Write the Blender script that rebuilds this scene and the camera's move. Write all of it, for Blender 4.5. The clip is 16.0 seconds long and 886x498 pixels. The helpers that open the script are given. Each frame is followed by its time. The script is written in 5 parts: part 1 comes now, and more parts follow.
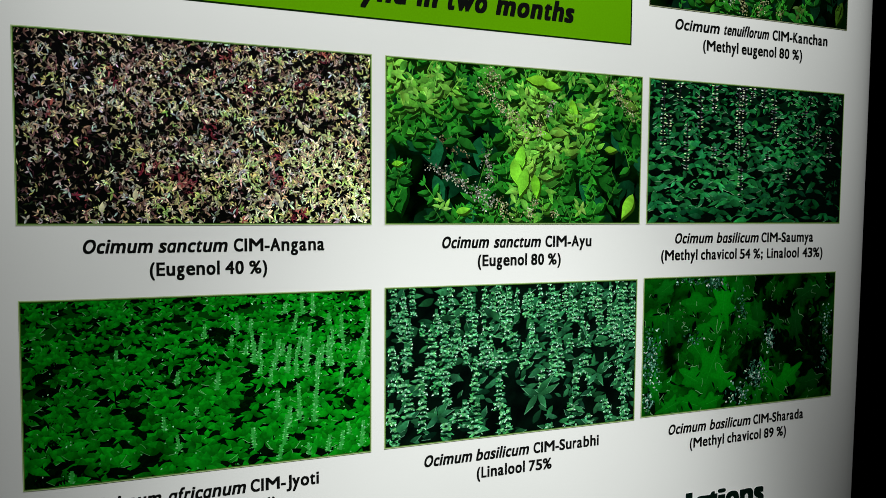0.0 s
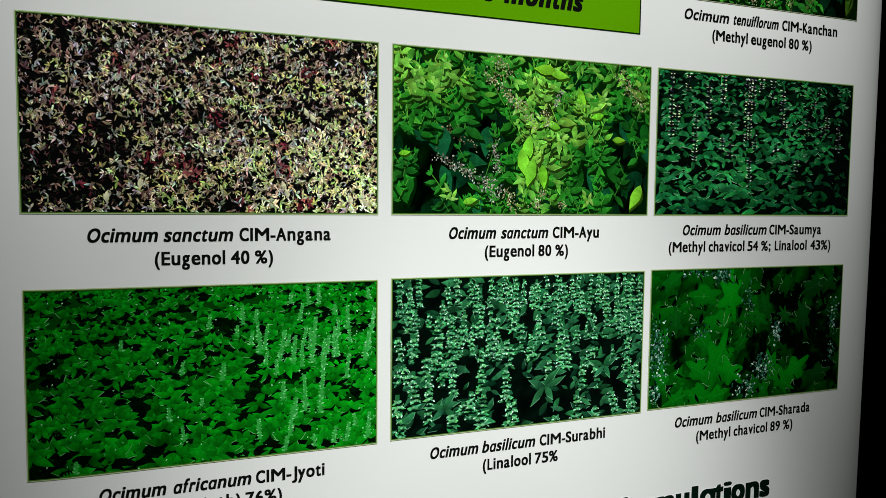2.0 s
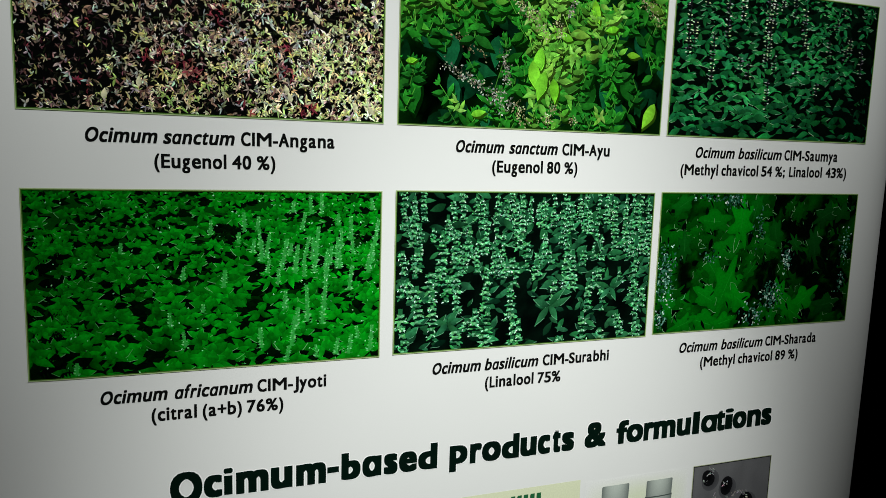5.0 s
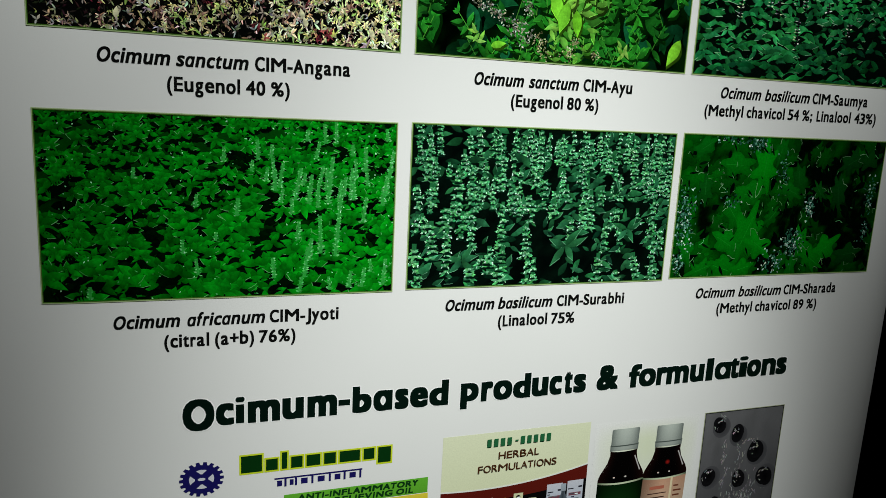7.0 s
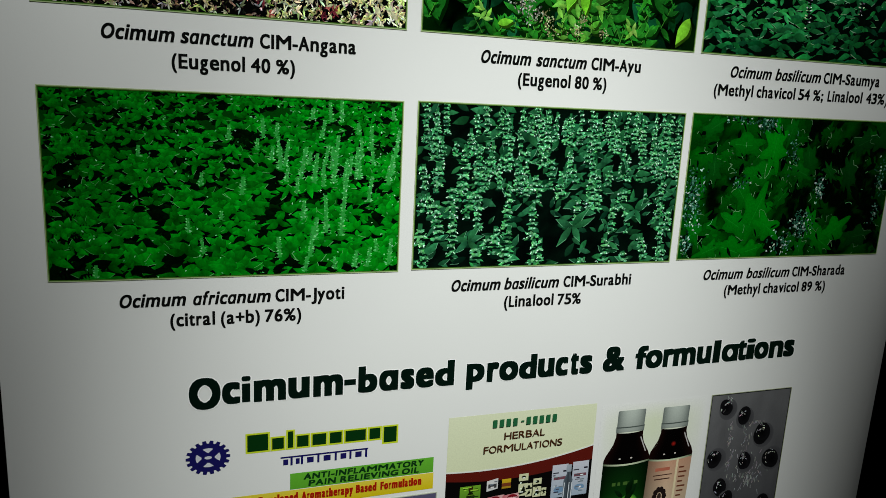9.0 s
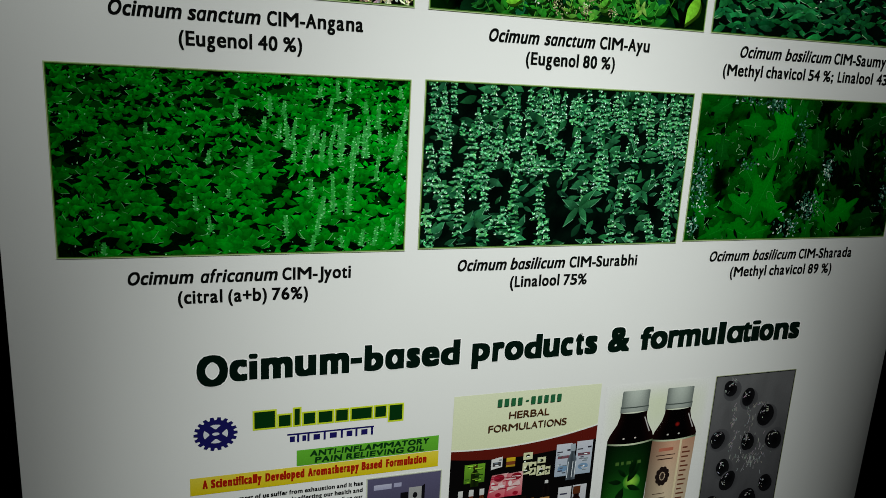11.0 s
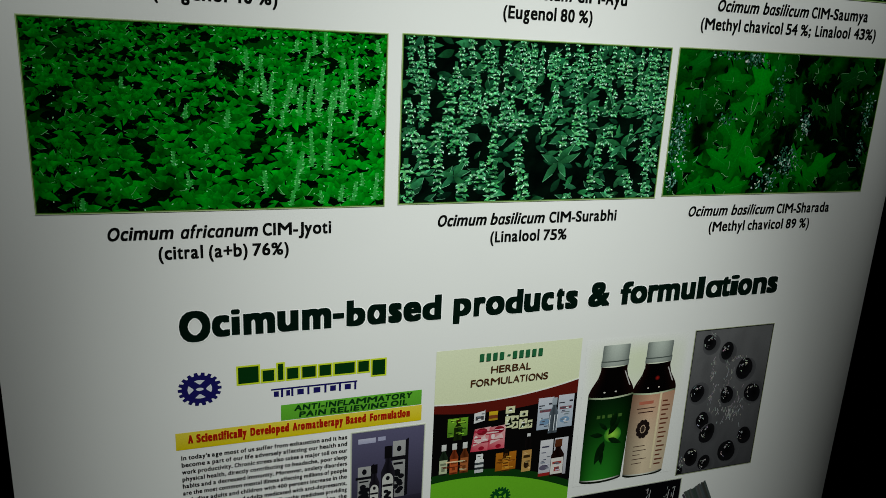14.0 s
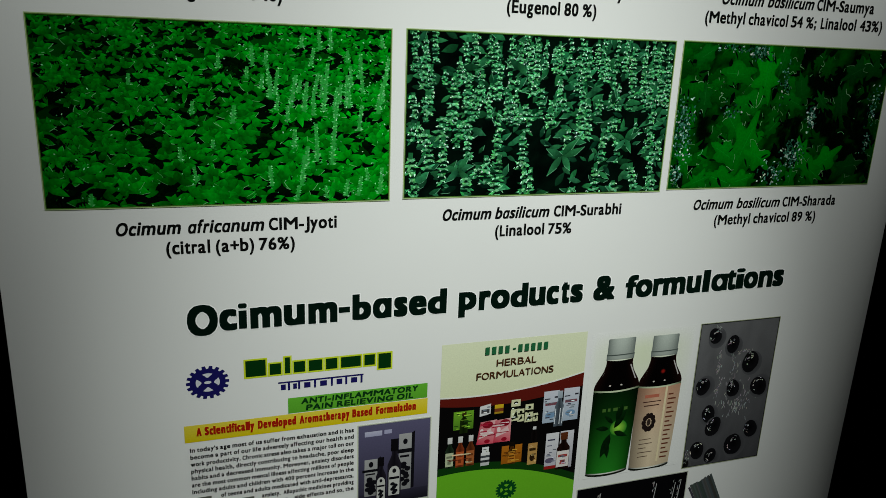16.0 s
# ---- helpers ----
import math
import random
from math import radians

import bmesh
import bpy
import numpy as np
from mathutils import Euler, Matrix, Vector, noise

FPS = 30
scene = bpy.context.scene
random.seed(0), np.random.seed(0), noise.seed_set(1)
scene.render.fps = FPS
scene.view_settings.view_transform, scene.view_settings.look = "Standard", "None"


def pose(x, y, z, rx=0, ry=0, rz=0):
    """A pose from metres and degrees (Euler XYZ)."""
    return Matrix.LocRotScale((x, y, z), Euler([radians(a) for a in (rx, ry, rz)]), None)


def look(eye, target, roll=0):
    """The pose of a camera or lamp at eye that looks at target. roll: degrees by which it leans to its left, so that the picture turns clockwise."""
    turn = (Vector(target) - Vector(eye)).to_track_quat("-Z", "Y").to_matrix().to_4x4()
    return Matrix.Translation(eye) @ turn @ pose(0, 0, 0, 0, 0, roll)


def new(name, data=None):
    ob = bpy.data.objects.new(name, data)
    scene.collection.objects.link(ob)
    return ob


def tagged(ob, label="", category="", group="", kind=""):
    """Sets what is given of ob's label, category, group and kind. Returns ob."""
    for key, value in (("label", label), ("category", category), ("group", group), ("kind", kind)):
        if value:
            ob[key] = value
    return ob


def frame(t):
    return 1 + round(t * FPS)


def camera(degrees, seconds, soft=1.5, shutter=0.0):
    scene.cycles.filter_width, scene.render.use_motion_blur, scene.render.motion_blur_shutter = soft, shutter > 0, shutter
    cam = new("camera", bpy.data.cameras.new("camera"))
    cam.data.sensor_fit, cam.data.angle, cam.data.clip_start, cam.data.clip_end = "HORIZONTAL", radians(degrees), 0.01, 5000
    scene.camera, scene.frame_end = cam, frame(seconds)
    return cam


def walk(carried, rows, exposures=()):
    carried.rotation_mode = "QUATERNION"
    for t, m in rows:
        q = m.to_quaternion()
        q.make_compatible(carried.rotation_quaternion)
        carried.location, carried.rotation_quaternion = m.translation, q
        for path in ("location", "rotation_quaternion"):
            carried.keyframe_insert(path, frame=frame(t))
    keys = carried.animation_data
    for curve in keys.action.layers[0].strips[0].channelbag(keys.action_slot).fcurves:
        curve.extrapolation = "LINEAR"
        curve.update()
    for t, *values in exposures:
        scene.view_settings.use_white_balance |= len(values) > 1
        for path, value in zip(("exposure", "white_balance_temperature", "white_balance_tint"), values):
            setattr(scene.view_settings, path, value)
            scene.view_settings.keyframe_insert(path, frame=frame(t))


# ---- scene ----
import functools

cam = camera(62.6, 16.0, 0.75)
PATH = [
    (0, (-0.17, -0.578, 1.415), (0.542, 1.287, 1.298), 0.4),
    (0.5, (-0.171, -0.577, 1.413), (0.545, 1.287, 1.295), 0.4),
    (1, (-0.172, -0.575, 1.415), (0.543, 1.289, 1.291), 0.6),
    (1.5, (-0.172, -0.574, 1.413), (0.546, 1.288, 1.29), 0.6),
    (2, (-0.174, -0.571, 1.412), (0.539, 1.292, 1.278), 0.6),
    (2.5, (-0.174, -0.57, 1.409), (0.537, 1.294, 1.262), 0.8),
    (3, (-0.173, -0.569, 1.405), (0.541, 1.292, 1.24), 0.9),
    (3.5, (-0.171, -0.569, 1.4), (0.547, 1.289, 1.216), 1.0),
    (4, (-0.17, -0.568, 1.393), (0.545, 1.289, 1.186), 1.0),
    (4.5, (-0.17, -0.565, 1.389), (0.536, 1.29, 1.148), 1.3),
    (5, (-0.17, -0.563, 1.38), (0.526, 1.293, 1.113), 1.7),
    (7.5, (-0.167, -0.557, 1.356), (0.482, 1.293, 0.962), 2.8),
    (8, (-0.166, -0.556, 1.354), (0.476, 1.294, 0.949), 2.7),
    (8.5, (-0.168, -0.557, 1.35), (0.473, 1.295, 0.95), 2.6),
    (9, (-0.167, -0.557, 1.352), (0.473, 1.293, 0.941), 2.8),
    (11.5, (-0.169, -0.558, 1.348), (0.458, 1.283, 0.88), 3.1),
    (12, (-0.167, -0.562, 1.344), (0.484, 1.268, 0.868), 3.1),
    (12.5, (-0.165, -0.565, 1.341), (0.492, 1.26, 0.854), 3.0),
    (13, (-0.165, -0.566, 1.34), (0.495, 1.254, 0.838), 3.0),
    (13.5, (-0.162, -0.568, 1.338), (0.492, 1.251, 0.826), 2.9),
    (14, (-0.162, -0.569, 1.334), (0.486, 1.251, 0.814), 2.6),
    (14.5, (-0.162, -0.569, 1.332), (0.477, 1.252, 0.806), 2.3),
    (15, (-0.162, -0.57, 1.332), (0.472, 1.252, 0.804), 2.3),
    (15.5, (-0.161, -0.572, 1.333), (0.468, 1.252, 0.805), 2.2),
    (16, (-0.16, -0.574, 1.333), (0.464, 1.251, 0.803), 2.2),
]
EXPOSURES = [(0.0, 0.04, 6500, 9), (5.0, -0.01, 6500, 8), (9.0, -0.17, 6500, 7), (16.0, -0.34, 6500, 4)]
walk(cam, [(t, look(eye, target, roll)) for t, eye, target, roll in PATH], EXPOSURES)

# ---- light: a dim hall, two unseen spots added to light the banner ----
world = bpy.data.worlds.new("hall_dark")
scene.world = world
world.use_nodes = True
world.node_tree.nodes["Background"].inputs["Color"].default_value = (0.6, 0.7, 0.8, 1)
world.node_tree.nodes["Background"].inputs["Strength"].default_value = 0.002


def spot_lamp(name, eye, target, watts, cone, radius, colour):
    data = bpy.data.lights.new(name, "SPOT")
    data.energy, data.color = watts, colour
    data.spot_size, data.spot_blend, data.shadow_soft_size = radians(cone), 1.0, radius
    ob = new(name, data)
    ob.matrix_world = look(eye, target)
    return ob


WARMTH = (0.975, 1.0, 0.975)
# no known fixture: both spots added overhead, cones set for the sheet's falloff
spot_lamp("added_spot", (0.13, -1.05, 2.6), (0.09, 0.0, 0.905), 133, 26.6, 0.06, WARMTH)
spot_lamp("added_spot", (0.13, -1.05, 2.6), (0.085, 0.0, 1.73), 108, 51, 0.06, WARMTH)


# ---- materials ----
def lin(c):
    c = c / 255
    return c / 12.92 if c <= 0.04045 else ((c + 0.055) / 1.055) ** 2.4


def ink(r, g, b, gain=1.0):
    """The reflectance of a printed tone, named by its screen value beside the white of the sheet."""
    return (lin(r) * 1.12 * gain, lin(g) * 1.12 * gain, lin(b) * 1.12 * gain)


def material(name, colour, rough=0.6, spec=0.15, grain=0.06, scale=900.0, stain=0.05, bump=0.0, metal=0.0, attribute=""):
    m = bpy.data.materials.new(name)
    m.use_nodes = True
    nodes, links = m.node_tree.nodes, m.node_tree.links
    shader = nodes["Principled BSDF"]
    shader.inputs["Roughness"].default_value = rough
    shader.inputs["Specular IOR Level"].default_value = spec
    shader.inputs["Metallic"].default_value = metal
    place = nodes.new("ShaderNodeNewGeometry")
    fine, broad = nodes.new("ShaderNodeTexNoise"), nodes.new("ShaderNodeTexNoise")
    fine.inputs["Scale"].default_value, broad.inputs["Scale"].default_value = scale, 5.0
    fine.inputs["Detail"].default_value, broad.inputs["Detail"].default_value = 3.0, 4.0
    for n in (fine, broad):
        links.new(place.outputs["Position"], n.inputs["Vector"])
    gains = []
    for n, amount in ((fine, grain), (broad, stain)):
        r = nodes.new("ShaderNodeMapRange")
        r.inputs["From Min"].default_value, r.inputs["From Max"].default_value = 0.3, 0.7
        r.inputs["To Min"].default_value, r.inputs["To Max"].default_value = 1 - amount, 1 + amount
        links.new(n.outputs["Fac"], r.inputs["Value"])
        gains.append(r)
    both = nodes.new("ShaderNodeMath")
    both.operation = "MULTIPLY"
    links.new(gains[0].outputs[0], both.inputs[0])
    links.new(gains[1].outputs[0], both.inputs[1])
    tint = nodes.new("ShaderNodeVectorMath")
    tint.operation = "SCALE"
    if attribute:
        a = nodes.new("ShaderNodeAttribute")
        a.attribute_name = attribute
        links.new(a.outputs["Color"], tint.inputs[0])
    else:
        tint.inputs[0].default_value = colour[:3]
    links.new(both.outputs[0], tint.inputs["Scale"])
    links.new(tint.outputs[0], shader.inputs["Base Color"])
    if bump:
        b = nodes.new("ShaderNodeBump")
        b.inputs["Strength"].default_value, b.inputs["Distance"].default_value = bump, 0.0004
        links.new(fine.outputs["Fac"], b.inputs["Height"])
        links.new(b.outputs[0], shader.inputs["Normal"])
    return m


VINYL = material("white_vinyl", (0.78, 0.785, 0.77), 0.55, 0.2, 0.012, 1400, 0.02, 0.05)
PRINT = material("printed_ink", (0, 0, 0), 0.7, 0.0, 0.05, 700, 0.03, attribute="ink")
PHOTO = material("photo_ink", (0, 0, 0), 0.7, 0.0, 0.16, 520, 0.03, attribute="ink")
BLACK_INK = material("black_ink", ink(12, 13, 12), 0.7, 0.01, 0.1)
BRIGHT = material("unprinted_white", (0.9, 0.9, 0.89), 0.55, 0.2, 0.01)
DEEP_GREEN = material("deep_green_ink", ink(5, 20, 14), 0.7, 0.0, 0.1)
ALUMINIUM = material("brushed_aluminium", (0.35, 0.35, 0.36), 0.35, 0.5, 0.08, 200, 0.05, metal=1.0)
CURTAIN = material("black_drape", (0.009, 0.009, 0.0095), 0.95, 0.02, 0.2, 250, 0.2)
CARPET = material("dark_carpet", (0.05, 0.052, 0.058), 0.95, 0.02, 0.35, 300, 0.2, 0.5)
CEILING = material("dark_ceiling_paint", (0.16, 0.16, 0.165), 0.9, 0.1, 0.06, 60, 0.1)


# ---- helpers ----
def part(name, bm, mat, parent, label=""):
    me = bpy.data.meshes.new(name)
    bm.to_mesh(me)
    bm.free()
    me.materials.append(mat)
    ob = new(name, me)
    ob.parent = parent
    return tagged(ob, label)


def box(x0, x1, y0, y1, z0, z1, bevel=0.0):
    bm = bmesh.new()
    bmesh.ops.create_cube(bm, size=1, matrix=Matrix.LocRotScale(((x0 + x1) / 2, (y0 + y1) / 2, (z0 + z1) / 2), None, (x1 - x0, y1 - y0, z1 - z0)))
    if bevel:
        bmesh.ops.bevel(bm, geom=bm.edges[:], offset=bevel, segments=2, affect="EDGES")
    return bm


LEFT, RIGHT, FOOT, HEAD = -0.303, 0.562, 0.10, 2.06


def curl(x):
    """How far the vinyl bends back at its long edges."""
    a, b = max(0.0, x - 0.475) / 0.087, max(0.0, -0.235 - x) / 0.066
    return 0.0186 * a * a * a + 0.008 * b * b


class Sheet:
    """Flat printed shapes on the vinyl, each one laid a hair over the last."""

    def __init__(self, x0, z0, x1, z1, layer=0.00012, step=8e-6):
        self.x0, self.z0, self.w, self.h = x0, z0, x1 - x0, z1 - z0
        self.layer, self.step, self.level = layer, step, None
        self.stack = np.zeros((int(self.w * 1000) + 2, int(self.h * 1000) + 2), dtype=int)
        self.verts, self.faces, self.cols = [], [], []

    def over(self, pts):
        """The lowest free level over all that lies under these points; it is then taken."""
        a = np.array(pts) * 1000
        (i0, j0), (i1, j1) = np.maximum(a.min(axis=0), 0).astype(int), np.maximum(a.max(axis=0), 0).astype(int)
        under = self.stack[i0:i1 + 1, j0:j1 + 1]
        level = int(under.max()) + 1 if under.size else 1
        under[:] = level
        return level

    def poly(self, pts, cols):
        n = len(self.verts)
        y = self.level or self.over(pts)
        for u, v in pts:
            x = self.x0 + min(max(u, 0.0), self.w)
            self.verts.append((x, y, self.z0 + min(max(v, 0.0), self.h)))
        self.faces.append(range(n, n + len(pts)))
        if not isinstance(cols, list):
            cols = [cols] * len(pts)
        self.cols.extend(cols)

    def thickness(self):
        return min(self.step, 0.0003 / self.stack.max())

    def top(self):
        return self.layer + self.thickness() * (int(self.stack.max()) + 2)

    def wash(self, nu, nv, tone):
        """A soft ground of blended tones. tone: the colour at shares u, v of the photo."""
        cols = [[tone(i / nu, j / nv) for j in range(nv + 1)] for i in range(nu + 1)]
        self.level = self.over([(0, 0), (self.w, self.h)])
        for i in range(nu):
            for j in range(nv):
                cells = ((i, j), (i + 1, j), (i + 1, j + 1), (i, j + 1))
                self.poly([(self.w * a / nu, self.h * b / nv) for a, b in cells], [cols[a][b] for a, b in cells])
        self.level = None

    def rect(self, u0, v0, u1, v1, low, high=None, slices=1):
        high = high or low
        self.level = self.over([(u0, v0), (u1, v1)])
        for i in range(slices):
            a, b = u0 + (u1 - u0) * i / slices, u0 + (u1 - u0) * (i + 1) / slices
            self.poly([(a, v0), (b, v0), (b, v1), (a, v1)], [low, low, high, high])
        self.level = None

    def oval(self, cu, cv, ru, rv, col, rim=None, turn=0.0, n=14):
        c, s = math.cos(turn), math.sin(turn)
        ring = [(cu + ru * math.cos(a) * c - rv * math.sin(a) * s, cv + ru * math.cos(a) * s + rv * math.sin(a) * c) for a in (2 * math.pi * i / n for i in range(n))]
        rim = rim or col
        self.level = self.over(ring)
        for i in range(n):
            self.poly([(cu, cv), ring[i], ring[(i + 1) % n]], [col, rim, rim])
        self.level = None

    def stroke(self, pts, width, col):
        for (a, b), (c, d) in zip(pts, pts[1:]):
            l = math.hypot(c - a, d - b) or 1e-6
            nx, ny = -(d - b) / l * width / 2, (c - a) / l * width / 2
            self.poly([(a + nx, b + ny), (a - nx, b - ny), (c - nx, d - ny), (c + nx, d + ny)], col)

    def blade(self, u, v, turn, length, width, col, dark=0.6, bend=0.0, edge=None, n=4):
        """A smooth pointed leaf: two halves of unlike brightness along a bent rib, with a pale rim on its lower side where edge is given."""
        c, s = math.cos(turn), math.sin(turn)

        def at(t, k):
            k += bend * t * t
            return (u + length * t * c - width * k * s, v + length * t * s + width * k * c)

        if length > 0.009:
            n += 2
        rag = 0.08 if length > 0.006 else 0.28
        half = [0.5 * math.sin(math.pi * (i / n) ** 0.8) ** 1.1 * random.uniform(1 - rag, 1 + rag) if 0 < i < n else 0.0 for i in range(n + 1)]
        rib = [at(i / n, 0.0) for i in range(n + 1)]
        up, low = [at(i / n, half[i]) for i in range(n + 1)], [at(i / n, -half[i]) for i in range(n + 1)]
        if c < 0:
            up, low = low, up
        tones = [tuple(x * (dark + (1.1 - dark) * i / n) * k for x in col) for i, k in ((i, random.uniform(0.75, 1.25)) for i in range(n + 1))]
        self.level = self.over([rib[0], rib[-1], up[n // 2], low[n // 2]])
        for i in range(n):
            for side, k in ((up, 1.12), (low, 0.74)):
                a, b = tuple(x * k for x in tones[i]), tuple(x * k for x in tones[i + 1])
                self.poly([rib[i], rib[i + 1], side[i + 1], side[i]], [tones[i], tones[i + 1], b, a])
        self.level = None
        if edge:
            self.stroke(low[n // 2:], random.uniform(0.0003, 0.0005), edge)

    def lobed(self, u, v, r, turn, col, lit):
        """A broad uneven leaf with ragged pointed lobes and short pale edges."""
        n = 40
        lobes, phase, deep = random.choice((2.5, 3.0, 3.5)), random.uniform(-0.5, 0.5), random.uniform(0.32, 0.52)
        ring, mid = [], []
        for i in range(n):
            a = 2 * math.pi * i / n
            k = r * (1.02 - deep + deep * abs(math.cos(lobes * a + phase)) ** 2.5) * random.uniform(0.88, 1.08)
            x, z = k * math.cos(a) * 1.25, k * math.sin(a) * 0.72
            p = (x * math.cos(turn) - z * math.sin(turn), x * math.sin(turn) + z * math.cos(turn))
            ring.append((u + p[0], v + p[1]))
            mid.append((u + p[0] * 0.72, v + p[1] * 0.72))
        self.level = self.over(ring)
        for i in range(n):
            j = (i + 1) % n
            k, m = (0.94 + 0.2 * math.sin(2 * math.pi * q / n + turn) for q in (i, j))
            p, q = tuple(x * k for x in col), tuple(x * m for x in col)
            self.poly([(u, v), mid[i], mid[j]], [col, p, q])
            self.poly([mid[i], ring[i], ring[j], mid[j]], [p, tuple(x * 0.8 for x in p), tuple(x * 0.8 for x in q), q])
        self.level = None
        for run in range(random.choice((0, 1, 1, 2))):
            i = random.randrange(n - 6)
            self.stroke(ring[i:i + random.randint(3, 6)], random.uniform(0.0003, 0.0005), mix(col, lit, random.uniform(0.2, 0.7)))

    def build(self, name, parent, label="", mat=None):
        me = bpy.data.meshes.new(name)
        step = self.thickness()
        me.from_pydata([(x, curl(x) - self.layer - step * y, z) for x, y, z in self.verts], [], [list(f) for f in self.faces])
        a = me.color_attributes.new("ink", "FLOAT_COLOR", "CORNER")
        flat = np.ones((len(self.cols), 4), dtype=np.float32)
        flat[:, :3] = np.array(self.cols, dtype=np.float32)
        a.data.foreach_set("color", flat.ravel())
        me.materials.append(mat or PRINT)
        ob = new(name, me)
        ob.parent = parent
        return tagged(ob, label)


def mix(a, b, t):
    return tuple(x + (y - x) * t for x, y in zip(a, b))


def field(u, v, blobs, base):
    """A smooth tone map: base, pulled towards each blob's value round its middle."""
    for cu, cv, ru, rv, value in blobs:
        k = math.exp(-(((u - cu) / ru) ** 2 + ((v - cv) / rv) ** 2))
        base += (value - base) * k
    return base


@functools.lru_cache(maxsize=None)
def letters(body):
    cu = bpy.data.curves.new("line", "FONT")
    cu.body, cu.size, cu.resolution_u = body, 1.0, 4
    ob = new("line", cu)
    me = bpy.data.meshes.new_from_object(ob.evaluated_get(bpy.context.evaluated_depsgraph_get()))
    bpy.data.objects.remove(ob)
    bpy.data.curves.remove(cu)
    co = np.array([v.co[:] for v in me.vertices])
    faces = [tuple(p.vertices) for p in me.polygons]
    bpy.data.meshes.remove(me)
    return co, faces


LOWER = (981, 1076, 866, 1076, 1019, 625, 964, 1076, 470, 490, 931, 470, 1636, 1076, 1080, 1076, 1076, 714, 801, 686, 1076, 925, 1464, 887, 927, 809)
UPPER = (1185, 1114, 1092, 1260, 1000, 941, 1292, 1276, 516, 653, 1064, 861, 1751, 1322, 1356, 1058, 1378, 1112, 941, 998, 1314, 1162, 1822, 1063, 998, 959)
ADVANCE = dict(zip("abcdefghijklmnopqrstuvwxyzABCDEFGHIJKLMNOPQRSTUVWXYZ", LOWER + UPPER))
ADVANCE.update({"(": 621, ")": 621, "%": 1464, "+": 1020, "-": 627, ";": 548, " ": 463, ",": 511, ".": 517, "'": 452})


def bearings(sign):
    """The free room before and after a letter, in the units of its advance."""
    left = 150 if sign in "bhiklmnpruBDEFHIKLMNPRU" else 90 if sign in "acdegoqCGOQ()%0689" else 45
    right = 145 if sign in "adghilmnquHIMNU" else 90 if sign in "bopDOQ()%0689" else 45
    return left * 0.62, right * 0.62


X_HEIGHT = letters("x")[0][:, 1].max()
CAP_HEIGHT = letters("H")[0][:, 1].max()
ASCENDER = letters("l")[0][:, 1].max()


def writing(name, words, z, cap, mat, parent, bold=0.016, layer=0.00015, label="", rise=0.0):
    """A line of lettering on the base line z. words: (text, slant, x from, x to). Letters keep humanist widths and a tall x-height; heavy strokes come from prints laid beside one another."""
    pts, faces = [], []
    for body, slant, x0, x1 in words:
        x1 -= slant * 0.72 * cap
        span = sum(ADVANCE.get(c, 1038) for c in body) - bearings(body[0])[0] - bearings(body[-1])[1]
        unit, pen, grow = (x1 - x0) / span, x0 - bearings(body[0])[0] * (x1 - x0) / span, bold * cap
        for sign in body:
            wide = ADVANCE.get(sign, 1038) * unit
            if sign != " ":
                co, fs = letters("\u0251" if slant and sign == "a" else sign)
                if slant and sign == "a":
                    co = co * np.array((1.0, X_HEIGHT / co[:, 1].max(), 1.0))
                left, right = (k * unit for k in bearings(sign))
                a, b = co[:, 0].min(), co[:, 0].max()
                k = max(0.2 * grow, wide - left - right - 2 * grow) / (b - a)
                if sign in "ijlI.,;'":
                    k = cap / CAP_HEIGHT * 0.95
                start = pen + left + grow + (wide - left - right - 2 * grow - k * (b - a)) / 2
                small = sign.islower()
                for turn in range(9):
                    dx, dz = (turn % 3 - 1) * grow, (turn // 3 - 1) * grow * 0.75
                    n = len(pts)
                    for vx, vy, _ in co.tolist():
                        if not small:
                            h = vy * cap / CAP_HEIGHT
                        elif vy <= X_HEIGHT:
                            h = vy * 0.725 * cap / X_HEIGHT
                        else:
                            h = (0.725 + 0.34 * (vy - X_HEIGHT) / (ASCENDER - X_HEIGHT)) * cap
                        x = start + (vx - a) * k + slant * h + dx
                        pts.append((x, curl(x) - layer - turn * 4e-6, z + rise * (x - x0) + h + dz))
                    faces.extend([tuple(i + n for i in f) for f in fs])
            pen += wide
    me = bpy.data.meshes.new(name)
    me.from_pydata(pts, [], faces)
    me.materials.append(mat)
    ob = new(name, me)
    ob.parent = parent
    return tagged(ob, label)


# ---- the hall ----
def slab(name, x0, x1, y0, y1, z0, z1, mat, label, category):
    ob = part(name, box(x0, x1, y0, y1, z0, z1), mat, None)
    return tagged(ob, label, category, kind="structure")


slab("floor", -3.2, 3.4, -4.2, 2.4, -0.1, 0.0, CARPET, "dark grey carpet floor of a dim hall", "floor")
slab("ceiling", -3.2, 3.4, -4.2, 2.4, 3.0, 3.1, CEILING, "dark painted ceiling over the hall", "ceiling")
slab("wall_north", -3.2, 3.4, 2.3, 2.4, 0.0, 3.0, CURTAIN, "black drape wall behind the banner", "wall")
slab("wall_south", -3.2, 3.4, -4.2, -4.1, 0.0, 3.0, CURTAIN, "black drape wall across the aisle", "wall")
slab("wall_west", -3.2, -3.1, -4.1, 2.3, 0.0, 3.0, CURTAIN, "black drape side wall of the hall", "wall")
slab("wall_east", 3.3, 3.4, -4.1, 2.3, 0.0, 3.0, CURTAIN, "black drape side wall of the hall", "wall")

# ---- the roll-up banner ----
banner = tagged(new("roll_up_banner"), "white vinyl roll-up banner on basil varieties, standing on dark carpet", "banner")
banner.location = (0, 0, 0)


